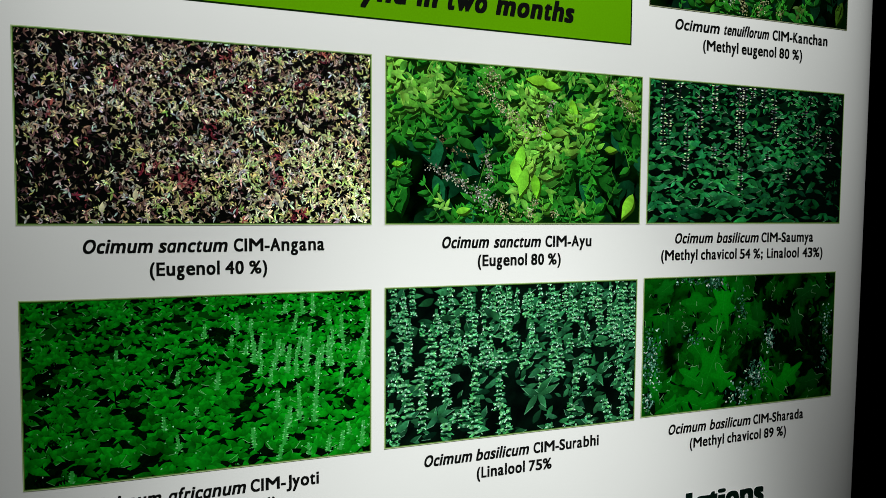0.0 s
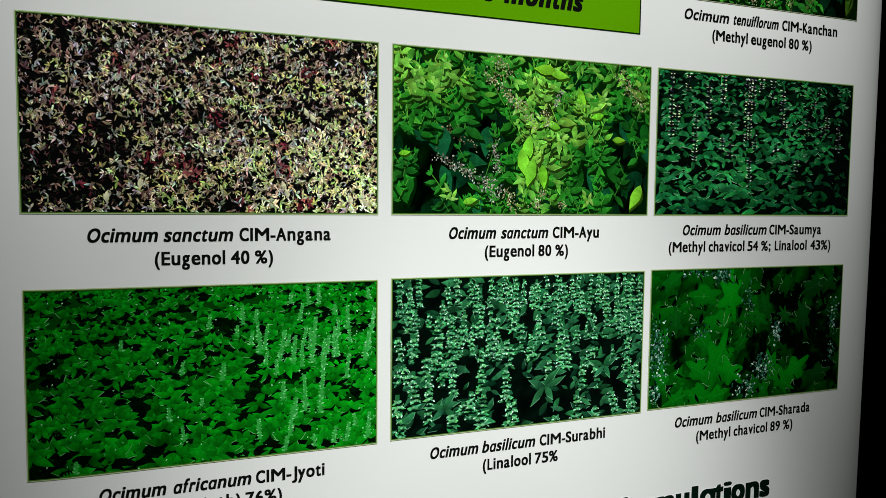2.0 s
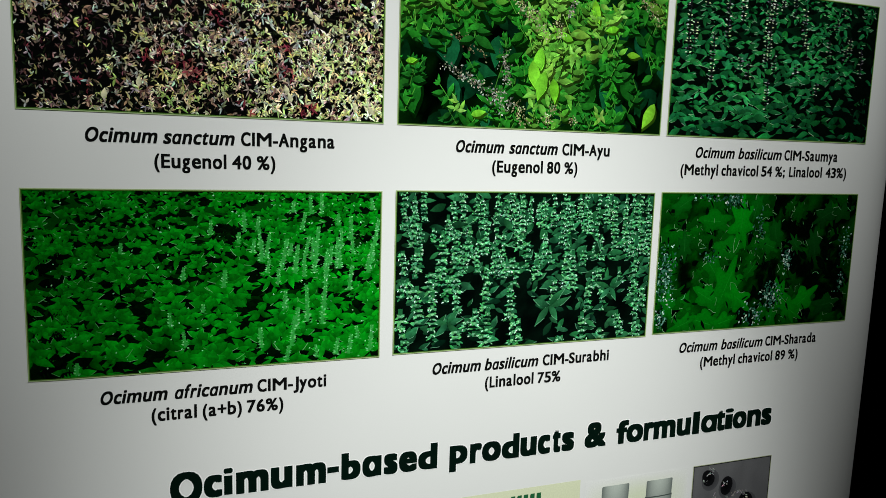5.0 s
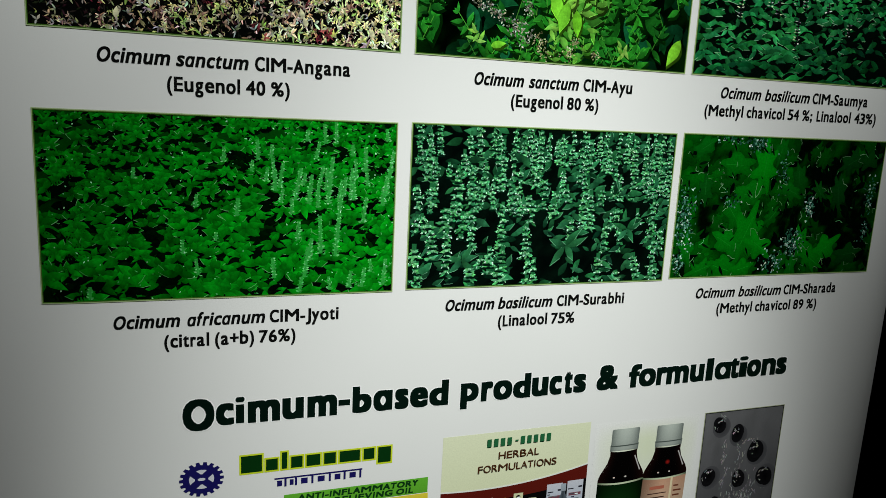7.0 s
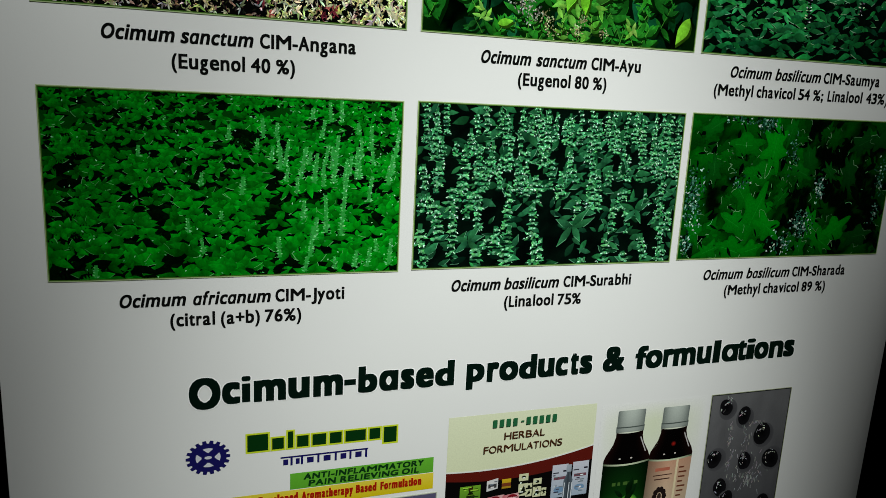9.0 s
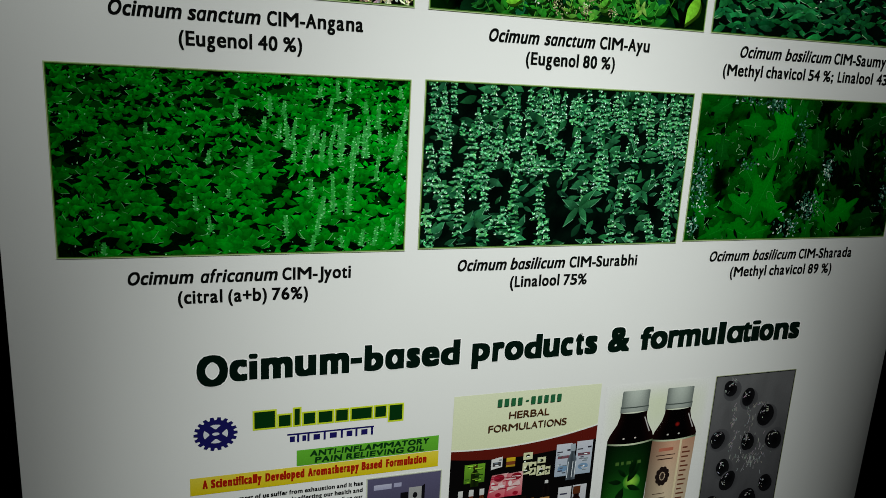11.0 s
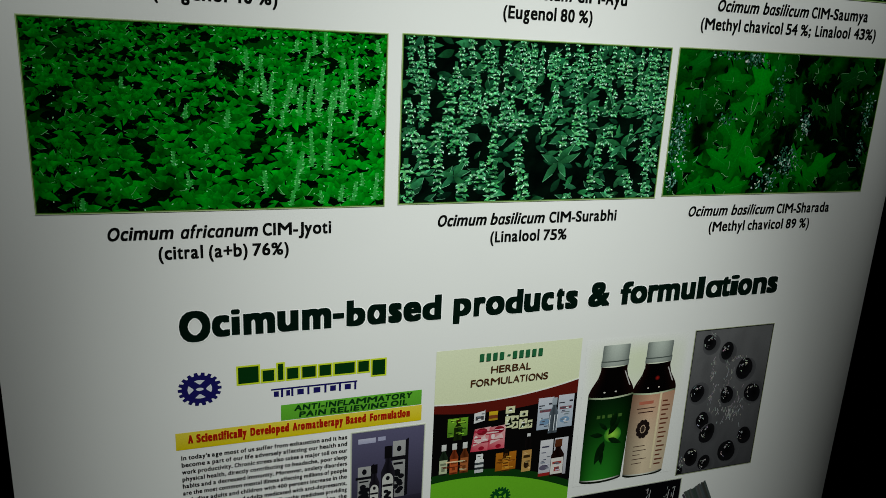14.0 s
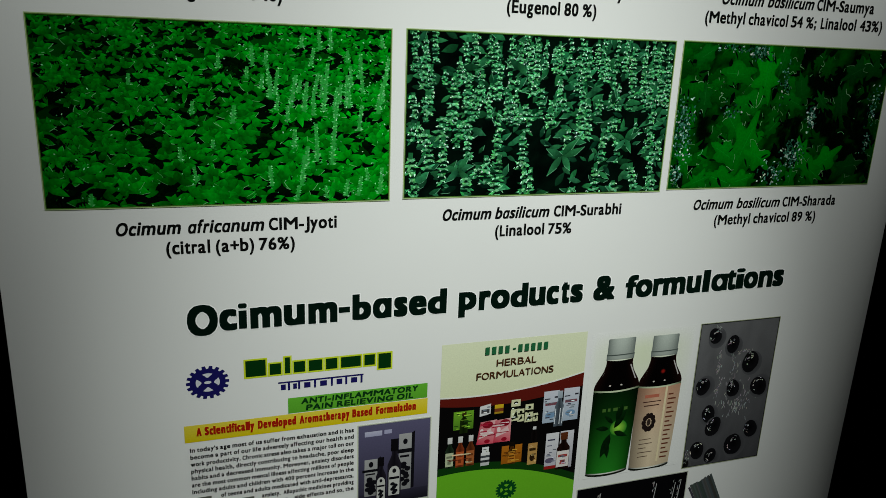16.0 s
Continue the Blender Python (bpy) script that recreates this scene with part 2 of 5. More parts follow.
def vinyl_sheet():
    bm = bmesh.new()
    cols, rows = 180, 14
    grid = []
    for back in (0, 1):
        for j in range(rows + 1):
            for i in range(cols + 1):
                z = FOOT + (HEAD - FOOT) * j / rows
                right = RIGHT - 0.0015 + 0.0316 * (z - 1.2)
                x = LEFT + (right - LEFT) * i / cols
                grid.append(bm.verts.new((x, curl(x) + 0.0006 * back, z)))
    n = (cols + 1) * (rows + 1)
    for j in range(rows):
        for i in range(cols):
            a = j * (cols + 1) + i
            q = [a, a + 1, a + cols + 2, a + cols + 1]
            bm.faces.new([grid[k] for k in q]).smooth = True
            bm.faces.new([grid[n + k] for k in reversed(q)]).smooth = True
    return bm


part("vinyl_sheet", vinyl_sheet(), VINYL, banner, "white printed vinyl sheet with edges curling back")
part("base_cassette", box(LEFT - 0.01, RIGHT + 0.02, -0.05, 0.09, 0.0, 0.1, 0.012), ALUMINIUM, banner, "aluminium base cassette")
part("top_rail", box(LEFT - 0.002, RIGHT + 0.012, -0.012, 0.028, HEAD - 0.03, HEAD + 0.01, 0.004), ALUMINIUM, banner, "aluminium clamp rail")
part("support_pole", box(0.105, 0.125, 0.03, 0.05, 0.09, HEAD, 0.004), ALUMINIUM, banner, "thin aluminium support pole")


def photo(x0, z0, x1, z1, label, border, paint, leafy=False):
    """A photograph printed on the sheet: its tones and its thin printed border."""
    s = Sheet(x0, z0, x1, z1)
    holder = tagged(new("photo"), label)
    holder.parent = banner
    paint(s)
    s.build("pictured_scene", holder, mat=PHOTO if leafy else PRINT)
    if border:
        b = Sheet(x0 - 0.001, z0 - 0.001, x1 + 0.001, z1 + 0.001, s.top())
        for t0, t1, c in ((0.0, 0.0007, mix(border, (0.62, 0.68, 0.42), 0.55)), (0.0007, 0.0014, tuple(x * 0.5 for x in border))):
            for u0, v0, u1, v1 in ((t0, t0, b.w - t0, t1), (t0, b.h - t1, b.w - t0, b.h - t0), (t0, t1, t1, b.h - t1), (b.w - t1, t1, b.w - t0, b.h - t1)):
                b.rect(u0, v0, u1, v1, c, slices=48 if u1 - u0 > 0.01 else 1)
        b.build("photo_border", holder)
    return holder


def ground(s, low, high):
    s.rect(0, 0, s.w, s.h, low, high, slices=48)


def cloudy(u, v, scale, seed):
    """Uneven light and dark, about -1 to 1."""
    return noise.fractal((u * 1.85 * scale, v * scale, seed), 0.7, 2.2, 4)


def vary(rng, c, amount):
    k = 1 + rng.uniform(-amount, amount)
    return tuple(max(0.0, x * k * (1 + rng.uniform(-amount, amount) * 0.4)) for x in c)


# ---- the six plant photographs and the cut one above ----
def purple_basil(s):
    rng = random.Random(11)
    ground(s, ink(6, 7, 6), ink(9, 8, 9))
    light = [(0.06, 0.15, 0.2, 0.25, 0.28), (0.2, 0.3, 0.12, 0.15, 0.3), (0.3, 0.55, 0.2, 0.12, 0.5), (0.14, 0.93, 0.12, 0.1, 0.25), (0.5, 0.96, 0.05, 0.12, 0.25), (0.92, 0.2, 0.2, 0.25, 1.25), (0.62, 0.3, 0.2, 0.2, 1.05), (0.38, 0.72, 0.2, 0.14, 0.85), (0.05, 0.75, 0.1, 0.2, 0.55), (0.75, 0.58, 0.12, 0.1, 0.45), (0.52, 0.1, 0.06, 0.12, 0.4), (0.82, 0.93, 0.08, 0.08, 0.5)]
    olive = [ink(208, 204, 152), ink(180, 180, 124), ink(216, 210, 176), ink(192, 192, 118), ink(164, 160, 120)]
    mauve = [ink(150, 126, 108), ink(124, 96, 88), ink(172, 154, 132), ink(104, 76, 74), ink(186, 172, 156)]
    fresh = [ink(190, 210, 136), ink(212, 222, 172), ink(156, 182, 100), ink(226, 228, 200)]
    grey = [ink(176, 182, 180), ink(206, 208, 200), ink(140, 146, 140)]
    reds = [ink(126, 48, 58), ink(150, 74, 76), ink(104, 38, 52), ink(168, 96, 86)]
    tufts = ((0.18, 0.43), (0.34, 0.31), (0.42, 0.29), (0.58, 0.05), (0.15, 0.12), (0.7, 0.25), (0.63, 0.77), (0.55, 0.95), (0.78, 0.77), (0.07, 0.62), (0.24, 0.79), (0.52, 0.8), (0.76, 0.06), (0.69, 0.38), (0.85, 0.95), (0.45, 0.22), (0.03, 0.35), (0.51, 0.53))
    for i in range(2500):
        u, v = rng.random(), rng.random()
        s.blade(u * s.w, v * s.h, rng.uniform(0, 6.28), rng.uniform(0.003, 0.006), 0.0013, vary(rng, rng.choice([ink(40, 34, 32), ink(30, 36, 22), ink(52, 30, 34), ink(20, 24, 18)]), 0.5))
    for i in range(6600):
        u, v = rng.random(), rng.random()
        f = field(u, v, light, 0.76) + 0.6 * cloudy(u, v, 14, 2)
        if rng.random() > max(0.1, f) ** 1.3 * 0.95 + 0.04:
            continue
        red = min(math.hypot((u - a) * 1.9, v - b) for a, b in tufts) < 0.05 and rng.random() < 0.55
        hue = cloudy(u, v, 9, 14) + 0.55 * (u - v) - 0.12 + rng.uniform(-0.55, 0.55)
        tones = reds if red else fresh if hue > 0.42 else olive if hue > -0.05 else mauve if rng.random() < 0.75 else grey
        tone = tuple(x * (0.86 + 0.5 * min(1.2, max(0.2, f))) for x in vary(rng, rng.choice(tones), 0.3))
        size = (0.0042 + 0.0016 * max(0, u - v)) * rng.uniform(0.45, 1.3)
        x, z, first = u * s.w, v * s.h, rng.uniform(0, 6.28)
        n = rng.choice((1, 2, 3, 3, 4))
        if rng.random() < 0.5:
            s.blade(x - size * 0.5, z - size * 0.5, rng.uniform(-0.6, 0.6), size, size * 0.7, ink(5, 6, 5), 1.0)
        for k in range(n):
            a = first + k * rng.uniform(0.8, 1.4)
            flat = 0.75 + 0.25 * abs(math.sin(a))
            s.blade(x, z, a, size * flat * rng.uniform(0.7, 1.15), size * rng.uniform(0.18, 0.34), vary(rng, tone, 0.5), 0.4, rng.uniform(-1.2, 1.2))
    for u, v in ((0.21, 0.06), (0.3, 0.13), (0.97, 0.04), (0.71, 0.13), (0.78, 0.55), (0.8, 0.52), (0.72, 0.09), (0.92, 0.06)):
        s.blade(u * s.w, v * s.h, 1.2 + u, 0.008, 0.0038, ink(204, 202, 164), 0.8)


def shaded_sprigs(s):
    green_sprigs(s, 0.5)


def green_sprigs(s, dim=1.0):
    rng = random.Random(23)
    light = [(0.62, 0.72, 0.2, 0.28, 1.22), (0.52, 0.36, 0.1, 0.4, 1.25), (0.74, 0.5, 0.1, 0.12, 1.1), (0.1, 0.8, 0.16, 0.24, 1.08), (0.3, 0.93, 0.06, 0.06, 0.35), (0.2, 0.36, 0.2, 0.24, 0.06), (0.36, 0.55, 0.06, 0.16, 0.12), (0.1, 0.1, 0.1, 0.2, 0.1), (0.92, 0.35, 0.1, 0.3, 0.06), (0.9, 0.07, 0.08, 0.12, 0.05), (0.63, 0.77, 0.035, 0.07, 0.05), (0.7, 0.2, 0.08, 0.2, 0.25), (0.9, 0.86, 0.12, 0.14, 0.75), (0.88, 0.64, 0.06, 0.08, 0.1), (0.44, 0.1, 0.1, 0.08, 0.6), (0.98, 0.42, 0.04, 0.06, 0.8)]
    light = [(a, b, c, d, e * dim) for a, b, c, d, e in light]
    deep, mid, bright = ink(8, 60, 26), ink(42, 136, 36), ink(140, 206, 78)

    def tone(f):
        if f < 0.9:
            c = mix(deep, mid, min(1, max(0, f * 1.1)))
            return tuple(x * min(1.0, max(0.12, f * 2.2)) for x in c)
        return mix(mid, bright, min(1, (f - 0.9) * 1.8))

    tone_at = lambda u, v: field(u, v, light, 0.76) + 0.34 * cloudy(u, v, 8, 3)
    s.wash(60, 32, lambda u, v: tuple(x * 0.06 for x in tone(tone_at(u, v))))

    def big(u, v, a, l, w, c, bend=0.0):
        s.blade(u * s.w + 0.001, v * s.h - 0.0015, a, l * 1.06, w * 1.15, tuple(x * 0.12 for x in c), 0.8, bend)
        s.blade(u * s.w, v * s.h, a, l, w, c, 0.75, bend, rng.random() < 0.5 and tuple(x * 1.7 for x in c), 7)

    def seeds(u0, v0, u1, v1, w, tones, rate=3200):
        n = int(math.hypot((u1 - u0) * s.w, (v1 - v0) * s.h) * rate)
        for i in range(n):
            t = rng.random()
            x, z = (u0 + (u1 - u0) * t) * s.w + rng.gauss(0, w * 0.26), (v0 + (v1 - v0) * t) * s.h + rng.gauss(0, w * 0.2)
            s.blade(x, z, rng.uniform(0, 6.28), rng.uniform(0.001, 0.0026), rng.uniform(0.0008, 0.0015), vary(rng, rng.choice(tones), 0.5), 0.4)

    dark_green, teal = ink(22 * dim, 92 * dim, 24 * dim), ink(16 * dim, 80 * dim, 46 * dim)
    for i in range(110):
        u, v = rng.random(), rng.random()
        l = rng.uniform(0.014, 0.028)
        s.blade(u * s.w, v * s.h, rng.choice((-1.6, -1.2, -2.0, 2.9)) + rng.uniform(-0.5, 0.5), l, l * 0.5, vary(rng, ink(5, 44 * dim ** 0.3, 20), 0.5), 0.5, rng.uniform(-0.5, 0.5))
    for u, v, a, l, w, k in ((0.21, 0.76, -1.5, 0.036, 0.019, 1), (0.15, 0.56, -1.45, 0.03, 0.022, 0), (0.34, 0.55, -1.75, 0.026, 0.013, 0), (0.22, 0.36, -0.15, 0.03, 0.012, 0), (0.03, 0.32, -1.5, 0.036, 0.019, 1), (0.17, 0.3, -1.2, 0.026, 0.011, 0), (0.68, 0.36, -1.6, 0.038, 0.021, 1), (0.77, 0.38, -1.75, 0.034, 0.013, 0), (0.82, 0.36, -0.85, 0.032, 0.016, 1), (0.87, 0.62, -1.0, 0.026, 0.011, 0), (0.93, 0.66, -1.7, 0.026, 0.012, 1), (0.98, 0.63, -1.6, 0.024, 0.01, 1), (0.82, 0.2, -1.6, 0.024, 0.013, 0), (0.07, 0.52, -0.5, 0.02, 0.014, 0), (0.3, 0.14, -1.5, 0.024, 0.011, 0), (0.97, 0.4, 0.1, 0.02, 0.014, 0)):
        big(u, v, a, l, w, vary(rng, dark_green if k else teal, 0.25), rng.uniform(-0.2, 0.2))
    brown = [ink(128, 116, 84), ink(98, 84, 60), ink(158, 150, 110), ink(74, 60, 44)]
    grey = [ink(168, 172, 150), ink(120, 122, 106), ink(196, 200, 182), ink(70, 74, 62)]
    for row in ((0.18, 0.55, 0.3, 0.42, 0.014), (0.9, 0.98, 0.94, 0.8, 0.016), (0.86, 0.95, 0.98, 0.68, 0.014)):
        seeds(*row, brown, 2200)
    def sprig(u, v, f, l):
        c, x, z, a = vary(rng, tone(f), 0.25), u * s.w, v * s.h, 1.57 + rng.uniform(-0.7, 0.7)
        for k in range(rng.randint(2, 4)):
            for side in rng.choice(((1, -1), (-1, 1), (1,), (-1,))):
                turn, n = a + side * rng.uniform(0.3, 1.9), l * (1 - 0.2 * k) * rng.uniform(0.55, 1.25)
                w, bend = n * rng.uniform(0.3, 0.5), rng.uniform(-0.6, 0.6)
                leaf = vary(rng, tuple(q * (0.8 + 0.18 * k) for q in c), 0.3)
                s.blade(x + 0.0012, z - 0.0018, turn, n * 1.06, w * 1.25, tuple(q * 0.1 for q in leaf), 0.9, bend)
                s.blade(x, z, turn, n, w, leaf, rng.uniform(0.4, 0.75), bend, rng.random() < 0.35 and tuple(q * 1.7 for q in leaf))
            step = l * 0.38
            s.stroke([(x, z), (x + step * math.cos(a), z + step * math.sin(a))], 0.0006, mix(c, bright, 0.3 * f))
            x, z = x + step * math.cos(a), z + step * math.sin(a)
        for k in range(3):
            s.blade(x, z, a + (k - 1) * 0.7 + rng.uniform(-0.3, 0.3), l * rng.uniform(0.3, 0.5), l * 0.16, tuple(q * 1.25 for q in c), 0.6, rng.uniform(-0.6, 0.6))

    spots = [(rng.random(), rng.random()) for i in range(400)]
    for u, v in sorted(spots, key=lambda q: tone_at(*q)):
        f = tone_at(u, v) + rng.uniform(-0.15, 0.2)
        if f > 0.4 and rng.random() < f + 0.1:
            sprig(u, v - 0.04, f, rng.uniform(0.009, 0.018))
    for i in range(420):
        u, v = rng.random(), rng.random()
        f = tone_at(u, v)
        if f > 0.5 and rng.random() < f:
            l, c = rng.uniform(0.006, 0.014), vary(rng, tone(f + rng.uniform(0.0, 0.3)), 0.3)
            s.blade(u * s.w, v * s.h, rng.choice((-1.6, -1.1, -2.1, 0.35, 2.8, -0.4, 3.5)) + rng.uniform(-0.5, 0.5), l, l * rng.uniform(0.3, 0.45), c, 0.6, rng.uniform(-0.8, 0.8), rng.random() < 0.4 and tuple(q * 1.7 for q in c))
    # drooping bright leaves and young tips
    lime = ink(112 * dim, 192 * dim, 44 * dim)
    for u, v, a, l in ((0.5, 0.5, -1.7, 0.026), (0.47, 0.42, -1.5, 0.028), (0.52, 0.36, -1.9, 0.026), (0.55, 0.32, -1.4, 0.022), (0.6, 0.92, 3.0, 0.022), (0.58, 0.9, 0.1, 0.018), (0.7, 0.82, -1.5, 0.02), (0.97, 0.2, -2.0, 0.026), (0.02, 0.36, 0.25, 0.01), (0.84, 0.5, 0.0, 0.014), (0.8, 0.66, 3.4, 0.014), (0.25, 0.07, 0.3, 0.014), (0.62, 0.56, 2.9, 0.016)):
        big(u, v, a, l, l * 0.42, vary(rng, lime, 0.25), rng.uniform(-0.5, 0.5))
    for u, v, l in ((0.74, 0.1, 0.014), (0.2, 0.12, 0.013), (0.62, 0.46, 0.012), (0.71, 0.72, 0.013), (0.1, 0.82, 0.014), (0.55, 0.6, 0.012), (0.45, 0.7, 0.012), (0.8, 0.75, 0.013), (0.18, 0.93, 0.012)):
        for k in range(6):
            s.blade(u * s.w + rng.uniform(-0.2, 0.2) * l, v * s.h + rng.uniform(-0.3, 0.3) * l, rng.choice((1.2, 1.9, 0.3, 2.8, -0.7, 3.9)) + rng.uniform(-0.5, 0.5), l * rng.uniform(0.4, 0.8), l * 0.24, vary(rng, mix(lime, ink(160 * dim, 220 * dim, 110 * dim), rng.random()), 0.3), 0.5, rng.uniform(-0.4, 0.4))
    for row in ((0.15, 0.37, 0.27, 0.25, 0.011), (0.27, 0.27, 0.38, 0.1, 0.013), (0.36, 0.46, 0.38, 0.26, 0.009), (0.34, 0.22, 0.4, 0.14, 0.012), (0.62, 0.8, 0.6, 0.7, 0.006)):
        seeds(*row, grey)
    for row in ((0.36, 0.98, 0.43, 0.86, 0.012), (0.33, 0.88, 0.47, 0.66, 0.012), (0.46, 0.7, 0.52, 0.56, 0.014), (0.56, 0.7, 0.57, 0.56, 0.009), (0.42, 0.16, 0.45, 0.02, 0.013), (0.52, 0.03, 0.56, 0.16, 0.012), (0.63, 0.08, 0.64, 0.04, 0.008), (0.86, 0.96, 0.92, 0.82, 0.014), (0.92, 0.82, 0.97, 0.72, 0.01)):
        seeds(*row, [ink(176, 184, 126), ink(136, 136, 92), ink(198, 206, 160), ink(98, 92, 64)])


def dark_basil(s):
    rng = random.Random(31)
    light = [(0.85, 0.12, 0.2, 0.24, 0.03), (0.98, 0.5, 0.15, 0.6, 0.12), (0.3, 0.35, 0.3, 0.2, 1.0), (0.6, 0.5, 0.16, 0.16, 1.1), (0.05, 0.5, 0.06, 0.3, 0.7), (0.3, 0.05, 0.3, 0.08, 0.35), (0.62, 0.08, 0.12, 0.12, 0.3), (0.55, 0.45, 0.05, 0.06, 0.25), (0.68, 0.33, 0.04, 0.1, 0.2), (0.75, 0.35, 0.05, 0.12, 0.15), (0.15, 0.42, 0.06, 0.06, 0.3)]
    tone_at = lambda u, v: field(u, v, light, 0.68) + 0.4 * cloudy(u, v, 9, 7)
    s.wash(50, 30, lambda u, v: mix(ink(2, 6, 4), ink(6, 40, 22), max(0.0, min(1.0, tone_at(u, v) * 0.7))))
    for i in range(1050):
        v = 1.02 - (i / 1050) ** 0.85 * 1.04 + rng.uniform(-0.06, 0.06)
        u = rng.random()
        f = tone_at(u, v) + rng.uniform(-0.25, 0.25)
        l = (0.0084 + 0.0098 * (1 - v)) * rng.uniform(0.7, 1.2)
        x, z = u * s.w, v * s.h
        s.blade(x - l * 0.6, z - l * 0.35, rng.uniform(-0.3, 0.3), l * 1.3, l * 0.6, ink(2, 9, 5), 1.0)
        if f < 0.28:
            continue
        c = vary(rng, mix(ink(6, 62, 32), ink(46, 152, 78), min(1, max(0, f - 0.2))), 0.45)
        for side in rng.choice(((1,), (-1,), (1, -1), (1, -1))):
            a = rng.uniform(-0.75, 0.35)
            pale = rng.random() < 0.6 and vary(rng, mix(c, ink(160, 204, 166), 0.65), 0.3)
            s.blade(x, z, a if side > 0 else math.pi - a, l * rng.uniform(0.7, 1.1), l * rng.uniform(0.24, 0.4), vary(rng, c, 0.3), 0.5, -side * rng.uniform(0.0, 0.8), pale)
        if rng.random() < 0.3:
            s.blade(x, z, -1.57 + rng.uniform(-0.5, 0.5), l * 0.8, l * 0.36, vary(rng, c, 0.3), 0.5, 0.0)
    for u, lo, hi in ((0.065, 0.56, 1.0), (0.09, 0.6, 0.78), (0.14, 0.87, 1.0), (0.24, 0.68, 0.92), (0.31, 0.8, 1.0), (0.31, 0.48, 0.56), (0.18, 0.38, 0.72), (0.35, 0.42, 0.52), (0.43, 0.5, 1.0), (0.445, 0.55, 1.0), (0.45, 0.22, 0.42), (0.475, 0.48, 0.6), (0.46, 0.8, 1.0), (0.56, 0.86, 1.0), (0.615, 0.64, 0.94), (0.63, 0.6, 0.72), (0.585, 0.46, 0.54), (0.75, 0.6, 0.72), (0.78, 0.8, 0.87), (0.86, 0.62, 0.76), (0.925, 0.48, 0.68), (0.84, 0.6, 0.68), (0.81, 0.92, 0.98), (0.7, 0.34, 0.42), (0.5, 0.9, 1.0)):
        n = int((hi - lo) * s.h / 0.0043) + 2
        dim = 0.5 if u > 0.7 else 1.0
        s.stroke([(u * s.w, lo * s.h), (u * s.w + 0.001, (lo + hi) / 2 * s.h), (u * s.w, hi * s.h)], 0.0009, ink(40, 34, 44))
        for i in range(n):
            z = (lo + (hi - lo) * i / n) * s.h
            z += rng.uniform(-0.001, 0.001)
            s.blade(u * s.w - 0.003, z - 0.0016, 0.0, 0.006, 0.0018, ink(6, 14, 10), 1.0)
            for side in (-1, 1):
                if rng.random() < 0.25:
                    continue
                c = vary(rng, rng.choice([ink(206, 214, 196), ink(166, 176, 164), ink(198, 210, 160), ink(116, 104, 122), ink(180, 200, 160)]), 0.35)
                s.blade(u * s.w + side * rng.uniform(0.0004, 0.0014), z + rng.uniform(-0.0006, 0.0006), (0.1 if side > 0 else 3.04) + rng.uniform(-0.3, 0.3), rng.uniform(0.0016, 0.0038), rng.uniform(0.0008, 0.0014), tuple(x * dim * 1.25 for x in c), 0.85)


def floret_column(s, rng, u, lo, hi, wide, petals):
    """A slim upright flower spike of small pale florets."""
    x0, z0, rise = u * s.w, lo * s.h, max(0.004, (hi - lo) * s.h)
    lean = rng.uniform(-0.12, 0.2) * rise
    s.stroke([(x0, z0), (x0 + lean * 0.8, z0 + rise * 0.8), (x0 + lean, z0 + rise)], wide * 0.55, ink(44, 144, 56))
    n = int(rise / 0.0013)
    for k in range(n):
        t = k / n
        w = wide * (1.0 - 0.5 * t)
        for side in (-1, 1):
            if rng.random() < 0.85:
                a = rng.uniform(-0.2, 0.8)
                s.blade(x0 + lean * t + side * w * rng.uniform(0.0, 0.25), z0 + rise * t + rng.uniform(-0.0005, 0.0005), a if side > 0 else math.pi - a, w * rng.uniform(0.35, 0.7), 0.0011, vary(rng, rng.choice(petals), 0.35), 0.7)


